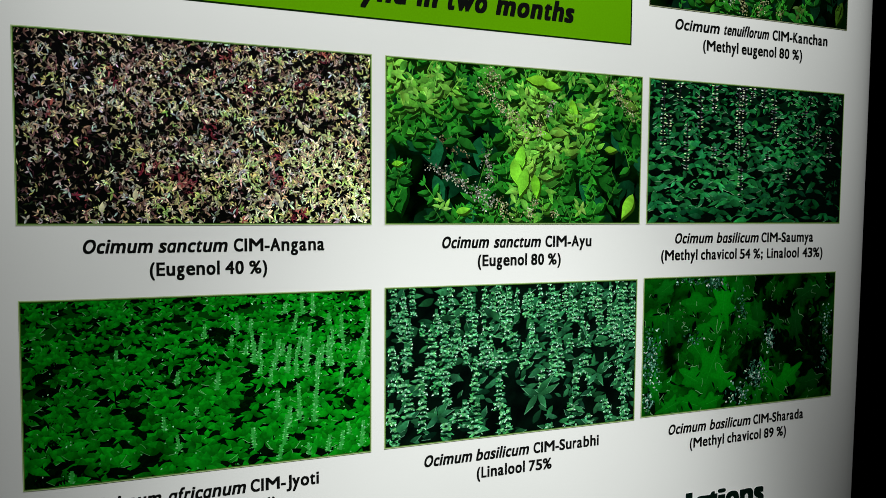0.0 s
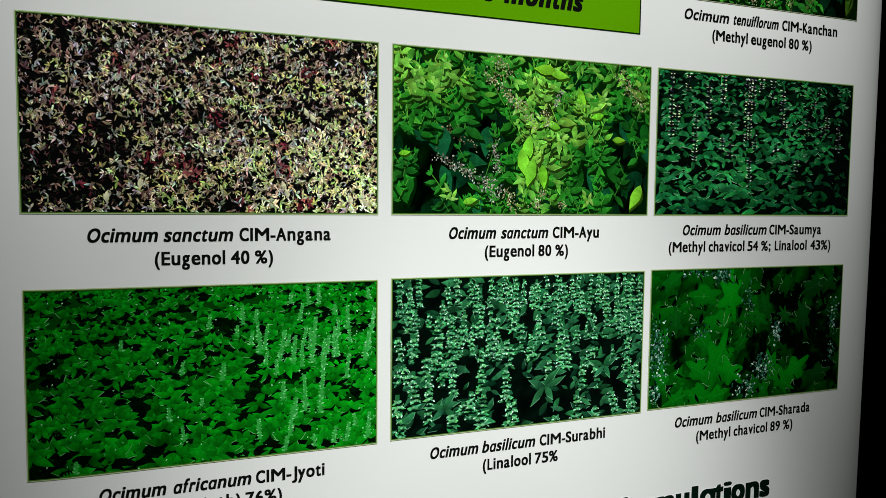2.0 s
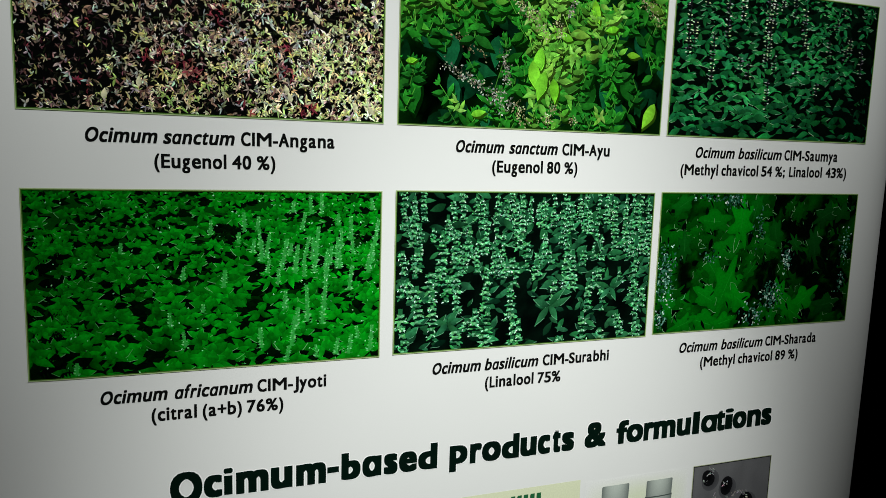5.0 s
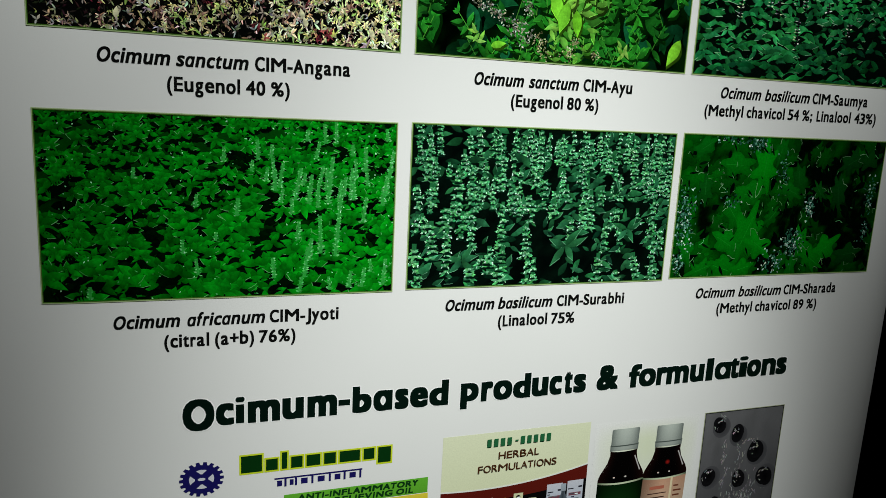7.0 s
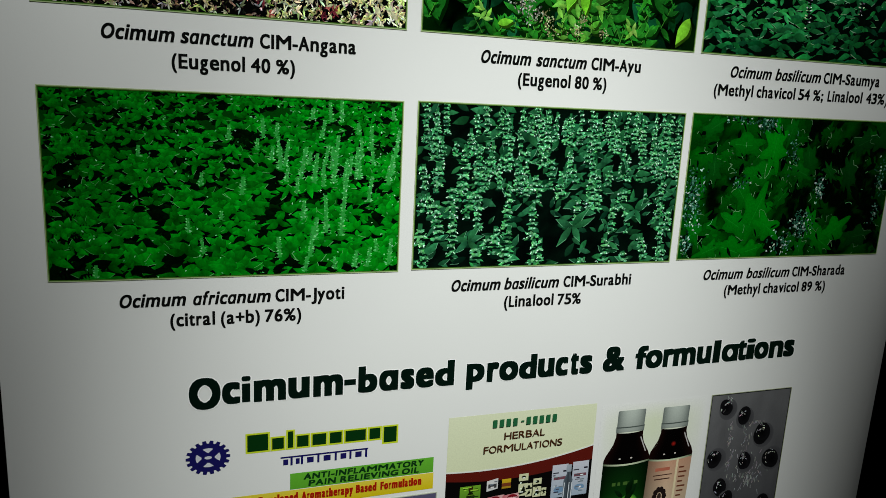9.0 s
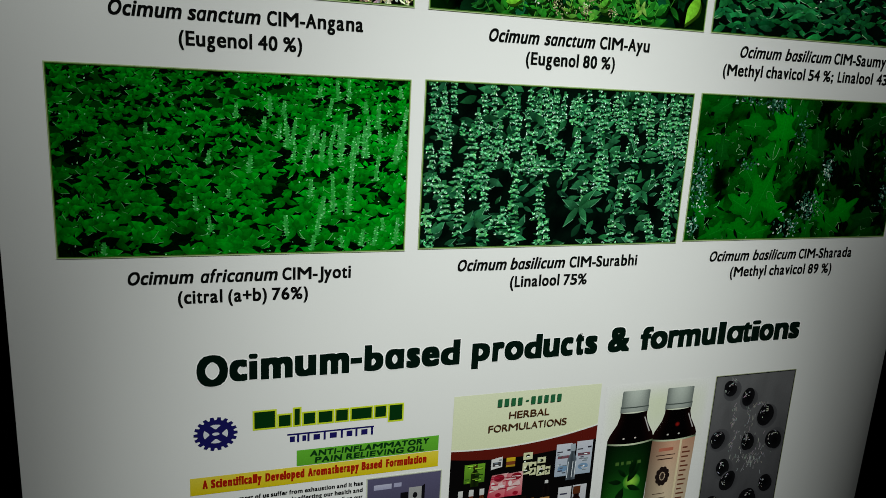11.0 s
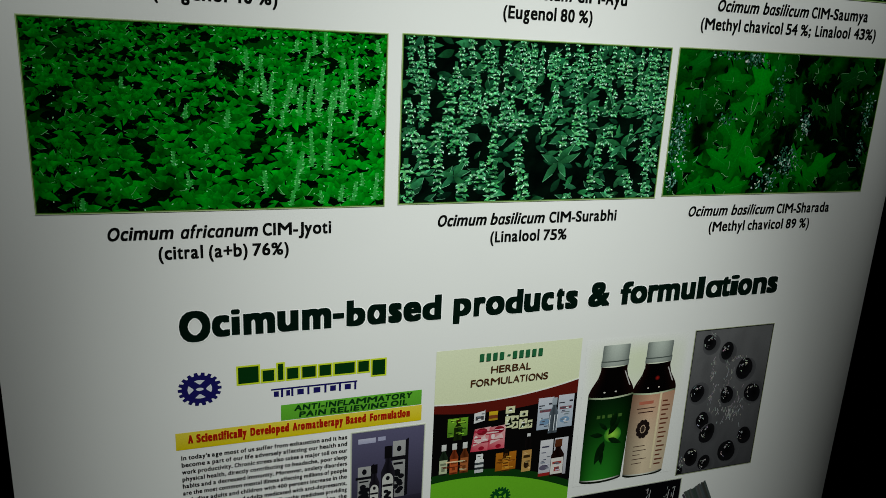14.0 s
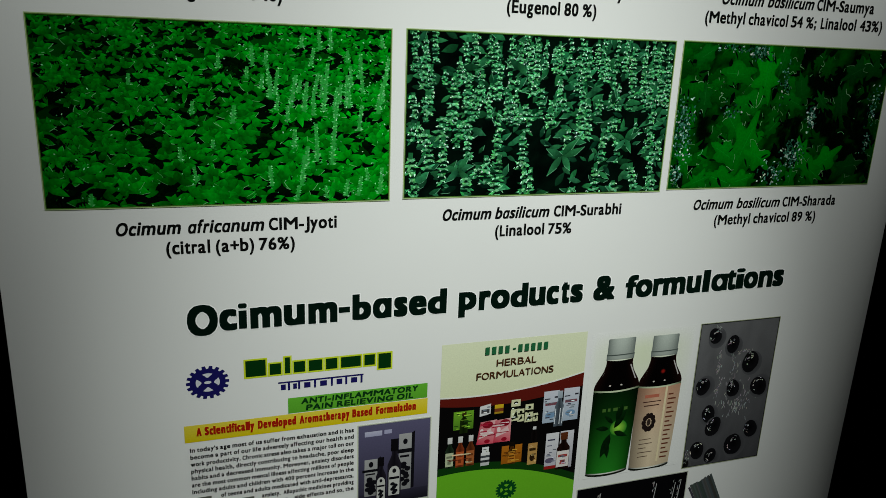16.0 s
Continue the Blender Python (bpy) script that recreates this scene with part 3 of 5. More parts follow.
def broad_basil(s):
    rng = random.Random(47)
    holes = [(0.06, 0.58, 0.06, 0.07, 0.0), (0.07, 0.1, 0.08, 0.1, 0.0), (0.3, 0.35, 0.05, 0.08, 0.02), (0.2, 0.2, 0.05, 0.06, 0.1), (0.25, 0.45, 0.05, 0.05, 0.1), (0.48, 0.55, 0.05, 0.04, 0.1), (0.44, 0.06, 0.06, 0.06, 0.1), (0.4, 0.43, 0.03, 0.08, 0.1), (0.56, 0.2, 0.04, 0.07, 0.1), (0.33, 0.12, 0.05, 0.06, 0.1), (0.61, 0.36, 0.04, 0.06, 0.15), (0.18, 0.46, 0.04, 0.05, 0.15), (0.7, 0.05, 0.06, 0.05, 0.2), (0.75, 0.42, 0.04, 0.08, 0.2), (0.55, 0.76, 0.06, 0.04, 0.2), (0.2, 0.82, 0.04, 0.03, 0.2)]
    holes = [(a, b, c * 0.75, d * 0.75, e) for a, b, c, d, e in holes]
    tone_at = lambda u, v: field(u, v, holes, 0.85) + 0.3 * cloudy(u, v, 8, 1)
    s.wash(76, 40, lambda u, v: mix(ink(1, 8, 1), ink(4, 66, 8), max(0.0, min(1.0, tone_at(u, v) * (0.12 + 0.85 * v)))))
    count = 1050
    for i in range(count):
        v = 1.04 - (i / count) ** 1.3 * 1.06 + rng.uniform(-0.05, 0.05)
        u = rng.random()
        f = tone_at(u, v) + rng.uniform(-0.12, 0.12)
        l = (0.0058 + 0.0072 * (1 - v)) * rng.uniform(0.75, 1.2)
        x, z = u * s.w, v * s.h
        for k in range(3):
            s.blade(x + rng.uniform(-1.1, 0.1) * l, z - l * rng.uniform(0.2, 0.9), rng.uniform(-0.5, 0.5), l * rng.uniform(0.9, 1.4), l * rng.uniform(0.4, 0.7), ink(1, rng.uniform(4, 18), 2), 1.0)
        if f < 0.38 or rng.random() < 0.18 * (1 - v):
            continue
        c = mix(ink(4, 94, 9), ink(12, 146, 22), min(1, max(0, f - 0.2)))
        c = tuple(k * (0.8 + 0.3 * u) for k in vary(rng, c, 0.3))
        first = rng.uniform(-0.35, 0.35)
        for k in range(rng.randint(3, 5)):
            a = first + (3.0, 0.15, 1.5, -2.3, -0.85)[k] + rng.uniform(-0.3, 0.3)
            flat = 0.6 if math.sin(a) > 0.5 else 1.0
            down = math.sin(a) < 0.3
            edge = rng.random() < (0.3 if down else 0.08) and mix(c, ink(130, 200, 136), rng.uniform(0.15, 0.6))
            s.blade(x, z, a, l * flat * rng.uniform(0.85, 1.2), l * rng.uniform(0.4, 0.56), vary(rng, c, 0.25), 0.45, rng.uniform(-0.4, 0.4), edge)
    petals = [ink(54, 156, 66), ink(82, 184, 94), ink(40, 140, 50), ink(112, 202, 124)]
    for i in range(28):
        u = 0.56 + 0.44 * rng.random()
        v = rng.uniform(0.45, 0.92)
        floret_column(s, rng, u, v, v + rng.uniform(0.06, 0.14), 0.0042, petals)
    for u, lo, hi in ((0.485, 0.76, 0.84), (0.62, 0.78, 0.86), (0.63, 0.6, 0.72), (0.69, 0.55, 0.73), (0.73, 0.53, 0.63), (0.79, 0.53, 0.8), (0.815, 0.22, 0.6), (0.77, 0.24, 0.46), (0.735, 0.2, 0.33), (0.7, 0.32, 0.43), (0.72, 0.1, 0.28), (0.87, 0.55, 0.7), (0.9, 0.42, 0.57), (0.905, 0.72, 0.86), (0.96, 0.52, 0.7), (0.98, 0.68, 0.84), (0.97, 0.04, 0.2), (0.86, 0.03, 0.13), (0.9, 0.03, 0.15), (0.8, 0.02, 0.1), (0.705, 0.01, 0.1), (0.52, 0.46, 0.56), (0.405, 0.51, 0.58), (0.37, 0.25, 0.33), (0.41, 0.13, 0.22), (0.46, 0.32, 0.37), (0.63, 0.1, 0.22), (0.93, 0.12, 0.2), (0.12, 0.01, 0.08), (0.24, 0.66, 0.72)):
        floret_column(s, rng, u, lo, hi, 0.005 if hi - lo > 0.09 else 0.004, petals)
    for i in range(190):
        u, v = 1 - rng.random() ** 1.6, rng.random()
        s.blade(u * s.w, v * s.h, rng.uniform(0, 6.28), rng.uniform(0.001, 0.0022), 0.0009, vary(rng, rng.choice([ink(120, 206, 140), ink(70, 160, 90), ink(160, 226, 176)]), 0.3), 0.8)


def whorl_spike(s, rng, u, lo, hi, wide, pitch, petals):
    """A flower stalk: tier upon tier of drooping florets with a dark gap under each tier."""
    n = max(3, int((hi - lo) * s.h / pitch))
    lean = rng.uniform(-0.006, 0.006) * s.w
    x0, z0, rise = u * s.w, lo * s.h, (hi - lo) * s.h
    s.stroke([(x0, z0), (x0 + lean, z0 + rise)], wide * 0.3, ink(30, 92, 52))
    for k in range(n):
        t = k / n
        x, z = x0 + lean * t + rng.uniform(-0.0012, 0.0012), z0 + rise * t + rng.uniform(-0.4, 0.4) * pitch
        w = wide * (1.05 - 0.5 * t ** 1.6) * rng.uniform(0.5, 1.25)
        s.oval(x + rng.uniform(-0.15, 0.15) * w, z - pitch * 0.42, w * rng.uniform(0.4, 0.55), pitch * rng.uniform(0.2, 0.34), ink(3, 24, 14), n=8)
        green = rng.choice(petals[:3])
        for side in (-1, 1):
            for m in range(rng.choice((2, 2, 3))):
                a = rng.uniform(-1.1, 0.8)
                s.blade(x + side * w * 0.04, z + rng.uniform(-0.12, 0.3) * pitch, a if side > 0 else math.pi - a, w * rng.uniform(0.3, 0.56), pitch * rng.uniform(0.36, 0.62), vary(rng, green, 0.55), 0.35, side * rng.uniform(0.0, 0.5))
            for m in range(rng.choice((0, 1, 2, 2))):
                a = rng.uniform(-1.4, -0.2)
                s.blade(x + side * w * rng.uniform(0.15, 0.38), z + rng.uniform(-0.1, 0.25) * pitch, a if side > 0 else math.pi - a, pitch * rng.uniform(0.35, 0.6), pitch * rng.uniform(0.16, 0.28), vary(rng, rng.choice(petals[3:]), 0.25), 0.9)
        s.blade(x - w * 0.14, z + pitch * 0.1, 0.2 + rng.uniform(-0.3, 0.3), w * 0.32, pitch * 0.55, vary(rng, mix(green, petals[3], 0.3), 0.3), 0.7)


def spike_basil(s):
    rng = random.Random(53)
    dark = [(0.12, 0.88, 0.08, 0.1, 0.05), (0.06, 0.4, 0.06, 0.06, 0.2), (0.4, 0.6, 0.04, 0.1, 0.1), (0.5, 0.14, 0.08, 0.12, 0.05), (0.62, 0.08, 0.06, 0.08, 0.1), (0.4, 0.08, 0.03, 0.1, 0.1), (0.86, 0.2, 0.05, 0.1, 0.1), (0.27, 0.36, 0.05, 0.1, 0.15), (0.11, 0.56, 0.03, 0.08, 0.1), (0.68, 0.3, 0.04, 0.06, 0.2)]
    s.wash(50, 28, lambda u, v: mix(ink(1, 4, 3), ink(4, 18, 11), max(0.0, min(1.0, field(u, v, dark, 0.45) + 0.6 * cloudy(u, v, 10, 4)))))

    def leaves(n, lo, hi):
        for i in range(n):
            u, v = rng.random(), rng.uniform(lo, hi)
            if rng.random() > field(u, v, dark, 0.95):
                continue
            l = rng.uniform(0.008, 0.016)
            c = vary(rng, mix(ink(8, 40, 24), ink(44, 118, 72), rng.random()), 0.3)
            s.blade(u * s.w, v * s.h, rng.choice((0.3, 2.8, -0.5, 3.7, 1.2)) + rng.uniform(-0.4, 0.4), l, l * rng.uniform(0.3, 0.45), c, 0.5, rng.uniform(-0.5, 0.5), rng.random() < 0.35 and mix(c, ink(120, 186, 146), 0.6))

    petals = [ink(72, 164, 98), ink(94, 186, 118), ink(54, 138, 82), ink(164, 226, 186), ink(208, 242, 222), ink(124, 200, 154)]

    def spike(u, lo, hi, w):
        whorl_spike(s, rng, u, lo, hi, w, 0.0031 + 0.0013 * (1 - lo), petals)

    leaves(420, 0.0, 1.0)
    for i in range(27):
        u = (i + 0.5) / 27 + rng.uniform(-0.012, 0.012)
        if abs(u - 0.14) > 0.04:
            spike(u, rng.uniform(0.74, 0.86), rng.uniform(0.97, 1.04), 0.0072)
    leaves(40, 0.5, 0.9)
    back = ((0.06, 0.68, 0.9), (0.18, 0.72, 0.86), (0.13, 0.7, 0.78), (0.26, 0.6, 0.78), (0.32, 0.6, 0.93), (0.36, 0.54, 0.78), (0.44, 0.72, 0.96), (0.45, 0.64, 0.73), (0.53, 0.78, 0.94), (0.55, 0.58, 0.74), (0.62, 0.68, 0.86), (0.66, 0.74, 0.94), (0.71, 0.76, 0.96), (0.76, 0.58, 0.78), (0.8, 0.8, 0.95), (0.84, 0.56, 0.96), (0.88, 0.64, 0.82), (0.93, 0.78, 0.96), (0.95, 0.62, 0.78), (0.985, 0.6, 0.86))
    middle = ((0.17, 0.46, 0.76), (0.21, 0.52, 0.74), (0.48, 0.5, 0.68), (0.52, 0.44, 0.56), (0.42, 0.46, 0.58), (0.44, 0.42, 0.55), (0.67, 0.36, 0.62), (0.6, 0.3, 0.44), (0.64, 0.38, 0.47), (0.78, 0.42, 0.5), (0.87, 0.4, 0.5), (0.93, 0.44, 0.6), (0.33, 0.26, 0.54), (0.18, 0.32, 0.48), (0.22, 0.24, 0.5), (0.74, 0.2, 0.4), (0.8, 0.22, 0.36), (0.03, 0.5, 0.64), (0.15, 0.42, 0.54))
    front = ((0.08, 0.18, 0.42), (0.12, 0.38, 0.5), (0.135, 0.1, 0.38), (0.02, 0.16, 0.28), (0.03, 0.0, 0.17), (0.22, 0.0, 0.14), (0.26, 0.12, 0.2), (0.29, 0.06, 0.26), (0.335, 0.0, 0.26), (0.42, 0.18, 0.4), (0.44, 0.0, 0.22), (0.46, 0.02, 0.18), (0.63, 0.0, 0.04), (0.72, 0.02, 0.2), (0.8, 0.0, 0.08), (0.88, 0.0, 0.1), (0.87, 0.12, 0.2), (0.95, 0.02, 0.3), (0.97, 0.22, 0.36), (0.96, 0.0, 0.12))
    for u, lo, hi in back:
        spike(u, lo, hi, 0.0086)
        if rng.random() < 0.6:
            spike(u + rng.uniform(0.018, 0.03), lo - rng.uniform(0.0, 0.1), hi - rng.uniform(0.02, 0.1), 0.0076)
    leaves(44, 0.3, 0.6)
    for i in range(26):
        u, lo = rng.random(), rng.uniform(0.25, 0.62)
        if field(u, lo, dark, 1.0) > 0.6:
            spike(u, lo, lo + rng.uniform(0.1, 0.2), 0.009)
    for u, lo, hi in middle:
        spike(u, lo, hi, 0.0106)
    leaves(26, 0.05, 0.4)
    for u, v, l in ((0.58, 0.25, 0.021), (0.19, 0.17, 0.018), (0.83, 0.36, 0.017)):
        for a in (0.25, 2.9, -0.7, -2.2, 0.9):
            s.blade(u * s.w, v * s.h, a + rng.uniform(-0.2, 0.2), l * rng.uniform(0.7, 1.1), l * 0.3, vary(rng, ink(40, 110, 66), 0.3), 0.4, rng.uniform(-0.9, 0.9), ink(104, 172, 128))
    for u, lo, hi in front:
        spike(u, lo, hi, 0.0128)


def lobed_leaves(s):
    rng = random.Random(61)
    holes = [(0.7, 0.73, 0.08, 0.14, 0.0), (0.66, 0.45, 0.06, 0.14, 0.0), (0.8, 0.38, 0.08, 0.1, 0.0), (0.5, 0.25, 0.06, 0.14, 0.0), (0.12, 0.78, 0.06, 0.08, 0.1), (0.22, 0.57, 0.07, 0.06, 0.1), (0.53, 0.47, 0.06, 0.08, 0.08), (0.12, 0.36, 0.03, 0.12, 0.1), (0.46, 0.1, 0.05, 0.1, 0.05), (0.6, 0.93, 0.1, 0.06, 0.15), (0.88, 0.75, 0.05, 0.1, 0.15), (0.93, 0.45, 0.05, 0.2, 0.15), (0.4, 0.55, 0.05, 0.1, 0.3)]
    soft = lambda u, v: field(u, v, holes, 0.58 if u < 0.55 else 0.4) + 0.5 * cloudy(u, v, 6, 9)
    s.wash(84, 46, lambda u, v: mix(ink(1, 5, 1), ink(3, 88, 8), max(0.0, min(1.0, soft(u, v) * 1.25 - 0.25))))
    pale = ink(150, 200, 150)
    for i in range(260):
        u, v = rng.random(), rng.random()
        f = soft(u, v)
        if f > 0.36:
            r, a = rng.uniform(0.006, 0.013), rng.uniform(0, 6.28)
            s.lobed(u * s.w, v * s.h, r, a, mix(ink(2, 26, 3), ink(4, 92, 10), min(1, f * rng.uniform(0.5, 1.1))), pale)
        else:
            s.blade(u * s.w, v * s.h, rng.uniform(0, 6.28), rng.uniform(0.008, 0.018), rng.uniform(0.004, 0.008), ink(1, rng.uniform(3, 12), 2), 1.0, rng.uniform(-0.8, 0.8))
    # large leaves, farther ones first
    far = ((0.83, 0.84, 0.018, 0.5, 58), (0.78, 0.62, 0.017, -1.4, 54), (0.68, 0.62, 0.012, 2.2, 62), (0.93, 0.86, 0.016, 0.4, 60), (0.57, 0.7, 0.016, 1.8, 70), (0.12, 0.62, 0.015, 1.6, 72), (0.87, 0.14, 0.018, 0.2, 60), (0.78, 0.2, 0.012, 1.0, 66), (0.46, 0.9, 0.014, -1.8, 84), (0.1, 0.92, 0.014, 0.6, 80), (0.53, 0.62, 0.014, -0.4, 84), (0.33, 0.6, 0.02, 0.2, 96))
    near = ((0.26, 0.8, 0.02, 3.1, 104), (0.39, 0.78, 0.026, 1.5, 112), (0.45, 0.43, 0.012, 0.9, 88), (0.27, 0.44, 0.018, 2.2, 100), (0.33, 0.3, 0.031, 1.2, 112), (0.4, 0.22, 0.02, -0.6, 108), (0.25, 0.24, 0.02, 2.6, 106), (0.62, 0.24, 0.018, 1.9, 106), (0.74, 0.18, 0.022, 0.7, 110), (0.67, 0.12, 0.019, -0.6, 108), (0.06, 0.2, 0.015, 1.6, 94), (0.25, 0.05, 0.021, 2.8, 112), (0.33, 0.05, 0.015, 0.3, 116), (0.58, 0.05, 0.013, 1.5, 94), (0.13, 0.05, 0.016, 0.4, 98))
    for u, v, r, a, g in far + near:
        s.lobed(u * s.w, v * s.h, r * 0.9, a, vary(rng, ink(5, g * 0.96, 12), 0.22), pale)
        s.stroke([(u * s.w - r * 0.3 * math.cos(a), v * s.h - r * 0.3 * math.sin(a)), (u * s.w + r * 0.7 * math.cos(a), v * s.h + r * 0.6 * math.sin(a))], 0.0005, ink(20, g + 14, 26))
    for i in range(90):
        u, v, a, l = rng.random() * s.w, rng.random() * s.h, rng.choice((-1.4, -0.8, 2.4, 0.5)) + rng.uniform(-0.5, 0.5), rng.uniform(0.004, 0.012)
        s.blade(u, v, a, l, l * rng.uniform(0.14, 0.3), ink(1, rng.uniform(6, 22), 3), 1.0, rng.uniform(-1.0, 1.0), rng.random() < 0.4 and vary(rng, ink(96, 168, 104), 0.4))
    for i in range(18):
        u, v = rng.random() ** 1.2 * s.w, rng.random() * s.h
        a = rng.uniform(-0.8, 0.8) + rng.choice((0, 1.5))
        pts = [(u, v)]
        turn = rng.uniform(-0.4, 0.4)
        for k in range(rng.randint(3, 8)):
            a += turn + rng.uniform(-0.35, 0.35)
            pts.append((pts[-1][0] + 0.0012 * math.cos(a), pts[-1][1] + 0.0012 * math.sin(a)))
        s.stroke(pts, 0.0004, vary(rng, ink(104, 170, 108), 0.5))
    for cu, cv, ru, rv, n in ((0.035, 0.42, 0.045, 0.2, 150), (0.03, 0.1, 0.02, 0.08, 34), (0.64, 0.52, 0.024, 0.1, 50), (0.57, 0.24, 0.045, 0.1, 80), (0.95, 0.6, 0.025, 0.14, 36), (0.95, 0.32, 0.02, 0.08, 22), (0.34, 0.95, 0.05, 0.05, 50), (0.48, 0.1, 0.06, 0.09, 40), (0.48, 0.76, 0.03, 0.12, 22), (0.24, 0.53, 0.05, 0.06, 16), (0.2, 0.97, 0.06, 0.03, 16)):
        for i in range(n * 2):
            u, v = rng.gauss(cu, ru * 0.5) * s.w, rng.gauss(cv, rv * 0.5) * s.h
            c = rng.choice([ink(100, 152, 132), ink(54, 108, 84), ink(30, 74, 56), ink(180, 206, 194), ink(8, 30, 20), ink(4, 16, 10), ink(40, 96, 74), ink(20, 70, 44)])
            s.blade(u, v, rng.uniform(0, 6.28), rng.uniform(0.0014, 0.004), rng.uniform(0.001, 0.0022), vary(rng, c, 0.3), 0.8)


COLS = ((-0.266, -0.013), (0.0, 0.2485), (0.2575, 0.5045))
ROWS = ((1.4005, 1.5362), (1.2112, 1.3457))
EDGE = ink(92, 140, 52)
photo(COLS[2][0] - 0.002, 1.604, COLS[2][1], 1.739, "photo print of a leafy green basil", ink(20, 26, 18), shaded_sprigs, True)
photo(COLS[0][0], ROWS[0][0], COLS[0][1], ROWS[0][1], "photo print of purple and pale green basil leaves", EDGE, purple_basil, True)
photo(COLS[1][0], ROWS[0][0], COLS[1][1], ROWS[0][1], "photo print of bright green basil sprigs with seed spikes", EDGE, green_sprigs, True)
photo(COLS[2][0], ROWS[0][0], COLS[2][1], ROWS[0][1], "photo print of dark green basil with pale flower spikes", EDGE, dark_basil, True)
photo(COLS[0][0], ROWS[1][0], COLS[0][1], ROWS[1][1], "photo print of a field of broad green basil leaves", EDGE, broad_basil, True)
photo(COLS[1][0], ROWS[1][0] + 0.001, COLS[1][1] - 0.001, ROWS[1][1] + 0.0008, "photo print of basil with dense pale green flower spikes", EDGE, spike_basil, True)
photo(COLS[2][0] - 0.001, ROWS[1][0] + 0.0025, COLS[2][1] - 0.003, ROWS[1][1] + 0.0016, "photo print of dark green lobed basil leaves", EDGE, lobed_leaves, True)

# ---- captions ----
SL = 0.2
for z, words in (
    (1.5845, [("Ocimum", SL, 0.284, 0.338), ("tenuiflorum", SL, 0.342, 0.4), ("CIM-Kanchan", 0, 0.404, 0.478)]),
    (1.5675, [("(Methyl eugenol 80 %)", 0, 0.318, 0.444)]),
    (1.3795, [("Ocimum", SL, -0.226, -0.178), ("sanctum", SL, -0.175, -0.125), ("CIM-Angana", 0, -0.121, -0.051)]),
    (1.3622, [("(Eugenol 40 %)", 0, -0.181, -0.096)]),
    (1.3795, [("Ocimum", SL, 0.049, 0.094), ("sanctum", SL, 0.098, 0.145), ("CIM-Ayu", 0, 0.149, 0.197)]),
    (1.3635, [("(Eugenol 80 %)", 0, 0.083, 0.165)]),
    (1.3808, [("Ocimum", SL, 0.29, 0.337), ("basilicum", SL, 0.341, 0.395), ("CIM-Saumya", 0, 0.398, 0.468)]),
    (1.3645, [("(Methyl chavicol 54 %;", 0, 0.275, 0.401), ("Linalool", 0, 0.406, 0.449), ("43%)", 0, 0.454, 0.482)]),
    (1.1895, [("Ocimum", SL, -0.222, -0.175), ("africanum", SL, -0.171, -0.113), ("CIM-Jyoti", 0, -0.11, -0.056)]),
    (1.1735, [("(citral (a+b) 76%)", 0, -0.187, -0.09)]),
    (1.1915, [("Ocimum", SL, 0.034, 0.08), ("basilicum", SL, 0.083, 0.136), ("CIM-Surabhi", 0, 0.14, 0.209)]),
    (1.1755, [("(Linalool 75%", 0, 0.084, 0.159)]),
    (1.1925, [("Ocimum", SL, 0.288, 0.335), ("basilicum", SL, 0.339, 0.392), ("CIM-Sharada", 0, 0.395, 0.463)]),
    (1.1765, [("(Methyl chavicol 89 %)", 0, 0.315, 0.44)]),
):
    writing("caption", words, z, 0.0095, BLACK_INK, banner, 0.042)

# ---- green title box, cut by the upper edge of the view ----
title = tagged(new("title_box"), "bright green title box with dark outline")
title.parent = banner
s = Sheet(-0.266, 1.565, 0.236, 1.68)
s.rect(0, 0, s.w, s.h, ink(12, 30, 8), slices=60)
s.rect(0.0014, 0.0014, s.w - 0.0014, s.h - 0.0014, ink(86, 146, 4), slices=60)
s.build("box_print", title)
writing("title_line", [("yna", SL, -0.021, 0.0185), ("in", SL, 0.026, 0.0455), ("two", SL, 0.0515, 0.0905), ("months", SL, 0.0975, 0.1755)], 1.5800, 0.0155, BLACK_INK, title, 0.07, 0.0002)

# ---- heading of the lower half ----
# each word with the left and right end of every letter on the vinyl
HEADING = (
    ("O", (-0.1751, -0.1520)),
    ("cimum-based", (-0.1506, -0.1373, -0.1358, -0.1293, -0.1265, -0.1018, -0.0997, -0.0829, -0.0797, -0.0557, -0.0543, -0.0450, -0.0426, -0.0267, -0.0248, -0.0087, -0.0062, 0.0055, 0.0071, 0.0229, 0.0243, 0.0414)),
    ("products", (0.0530, 0.0696, 0.0723, 0.0832, 0.0839, 0.1020, 0.1031, 0.1201, 0.1216, 0.1378, 0.1393, 0.1517, 0.1544, 0.1626, 0.1642, 0.1769)),
    ("&", (0.1885, 0.2115)),
    ("formulations", (0.2230, 0.2364, 0.2345, 0.2532, 0.2542, 0.2657, 0.2657, 0.2911, 0.2929, 0.3093, 0.3119, 0.3200, 0.3224, 0.3417, 0.3410, 0.3519, 0.3519, 0.3620, 0.3620, 0.3794, 0.3805, 0.3981, 0.3990, 0.4123)),
)
TALL = {"O": (-0.0028, 0.0238), "i": (0, 0.0236), "b": (0, 0.0236), "d": (0, 0.0236), "l": (0, 0.0236), "f": (0, 0.0236), "t": (0, 0.022), "p": (-0.0056, 0.0186), "-": (0.0078, 0.0132), "&": (0, 0.025)}


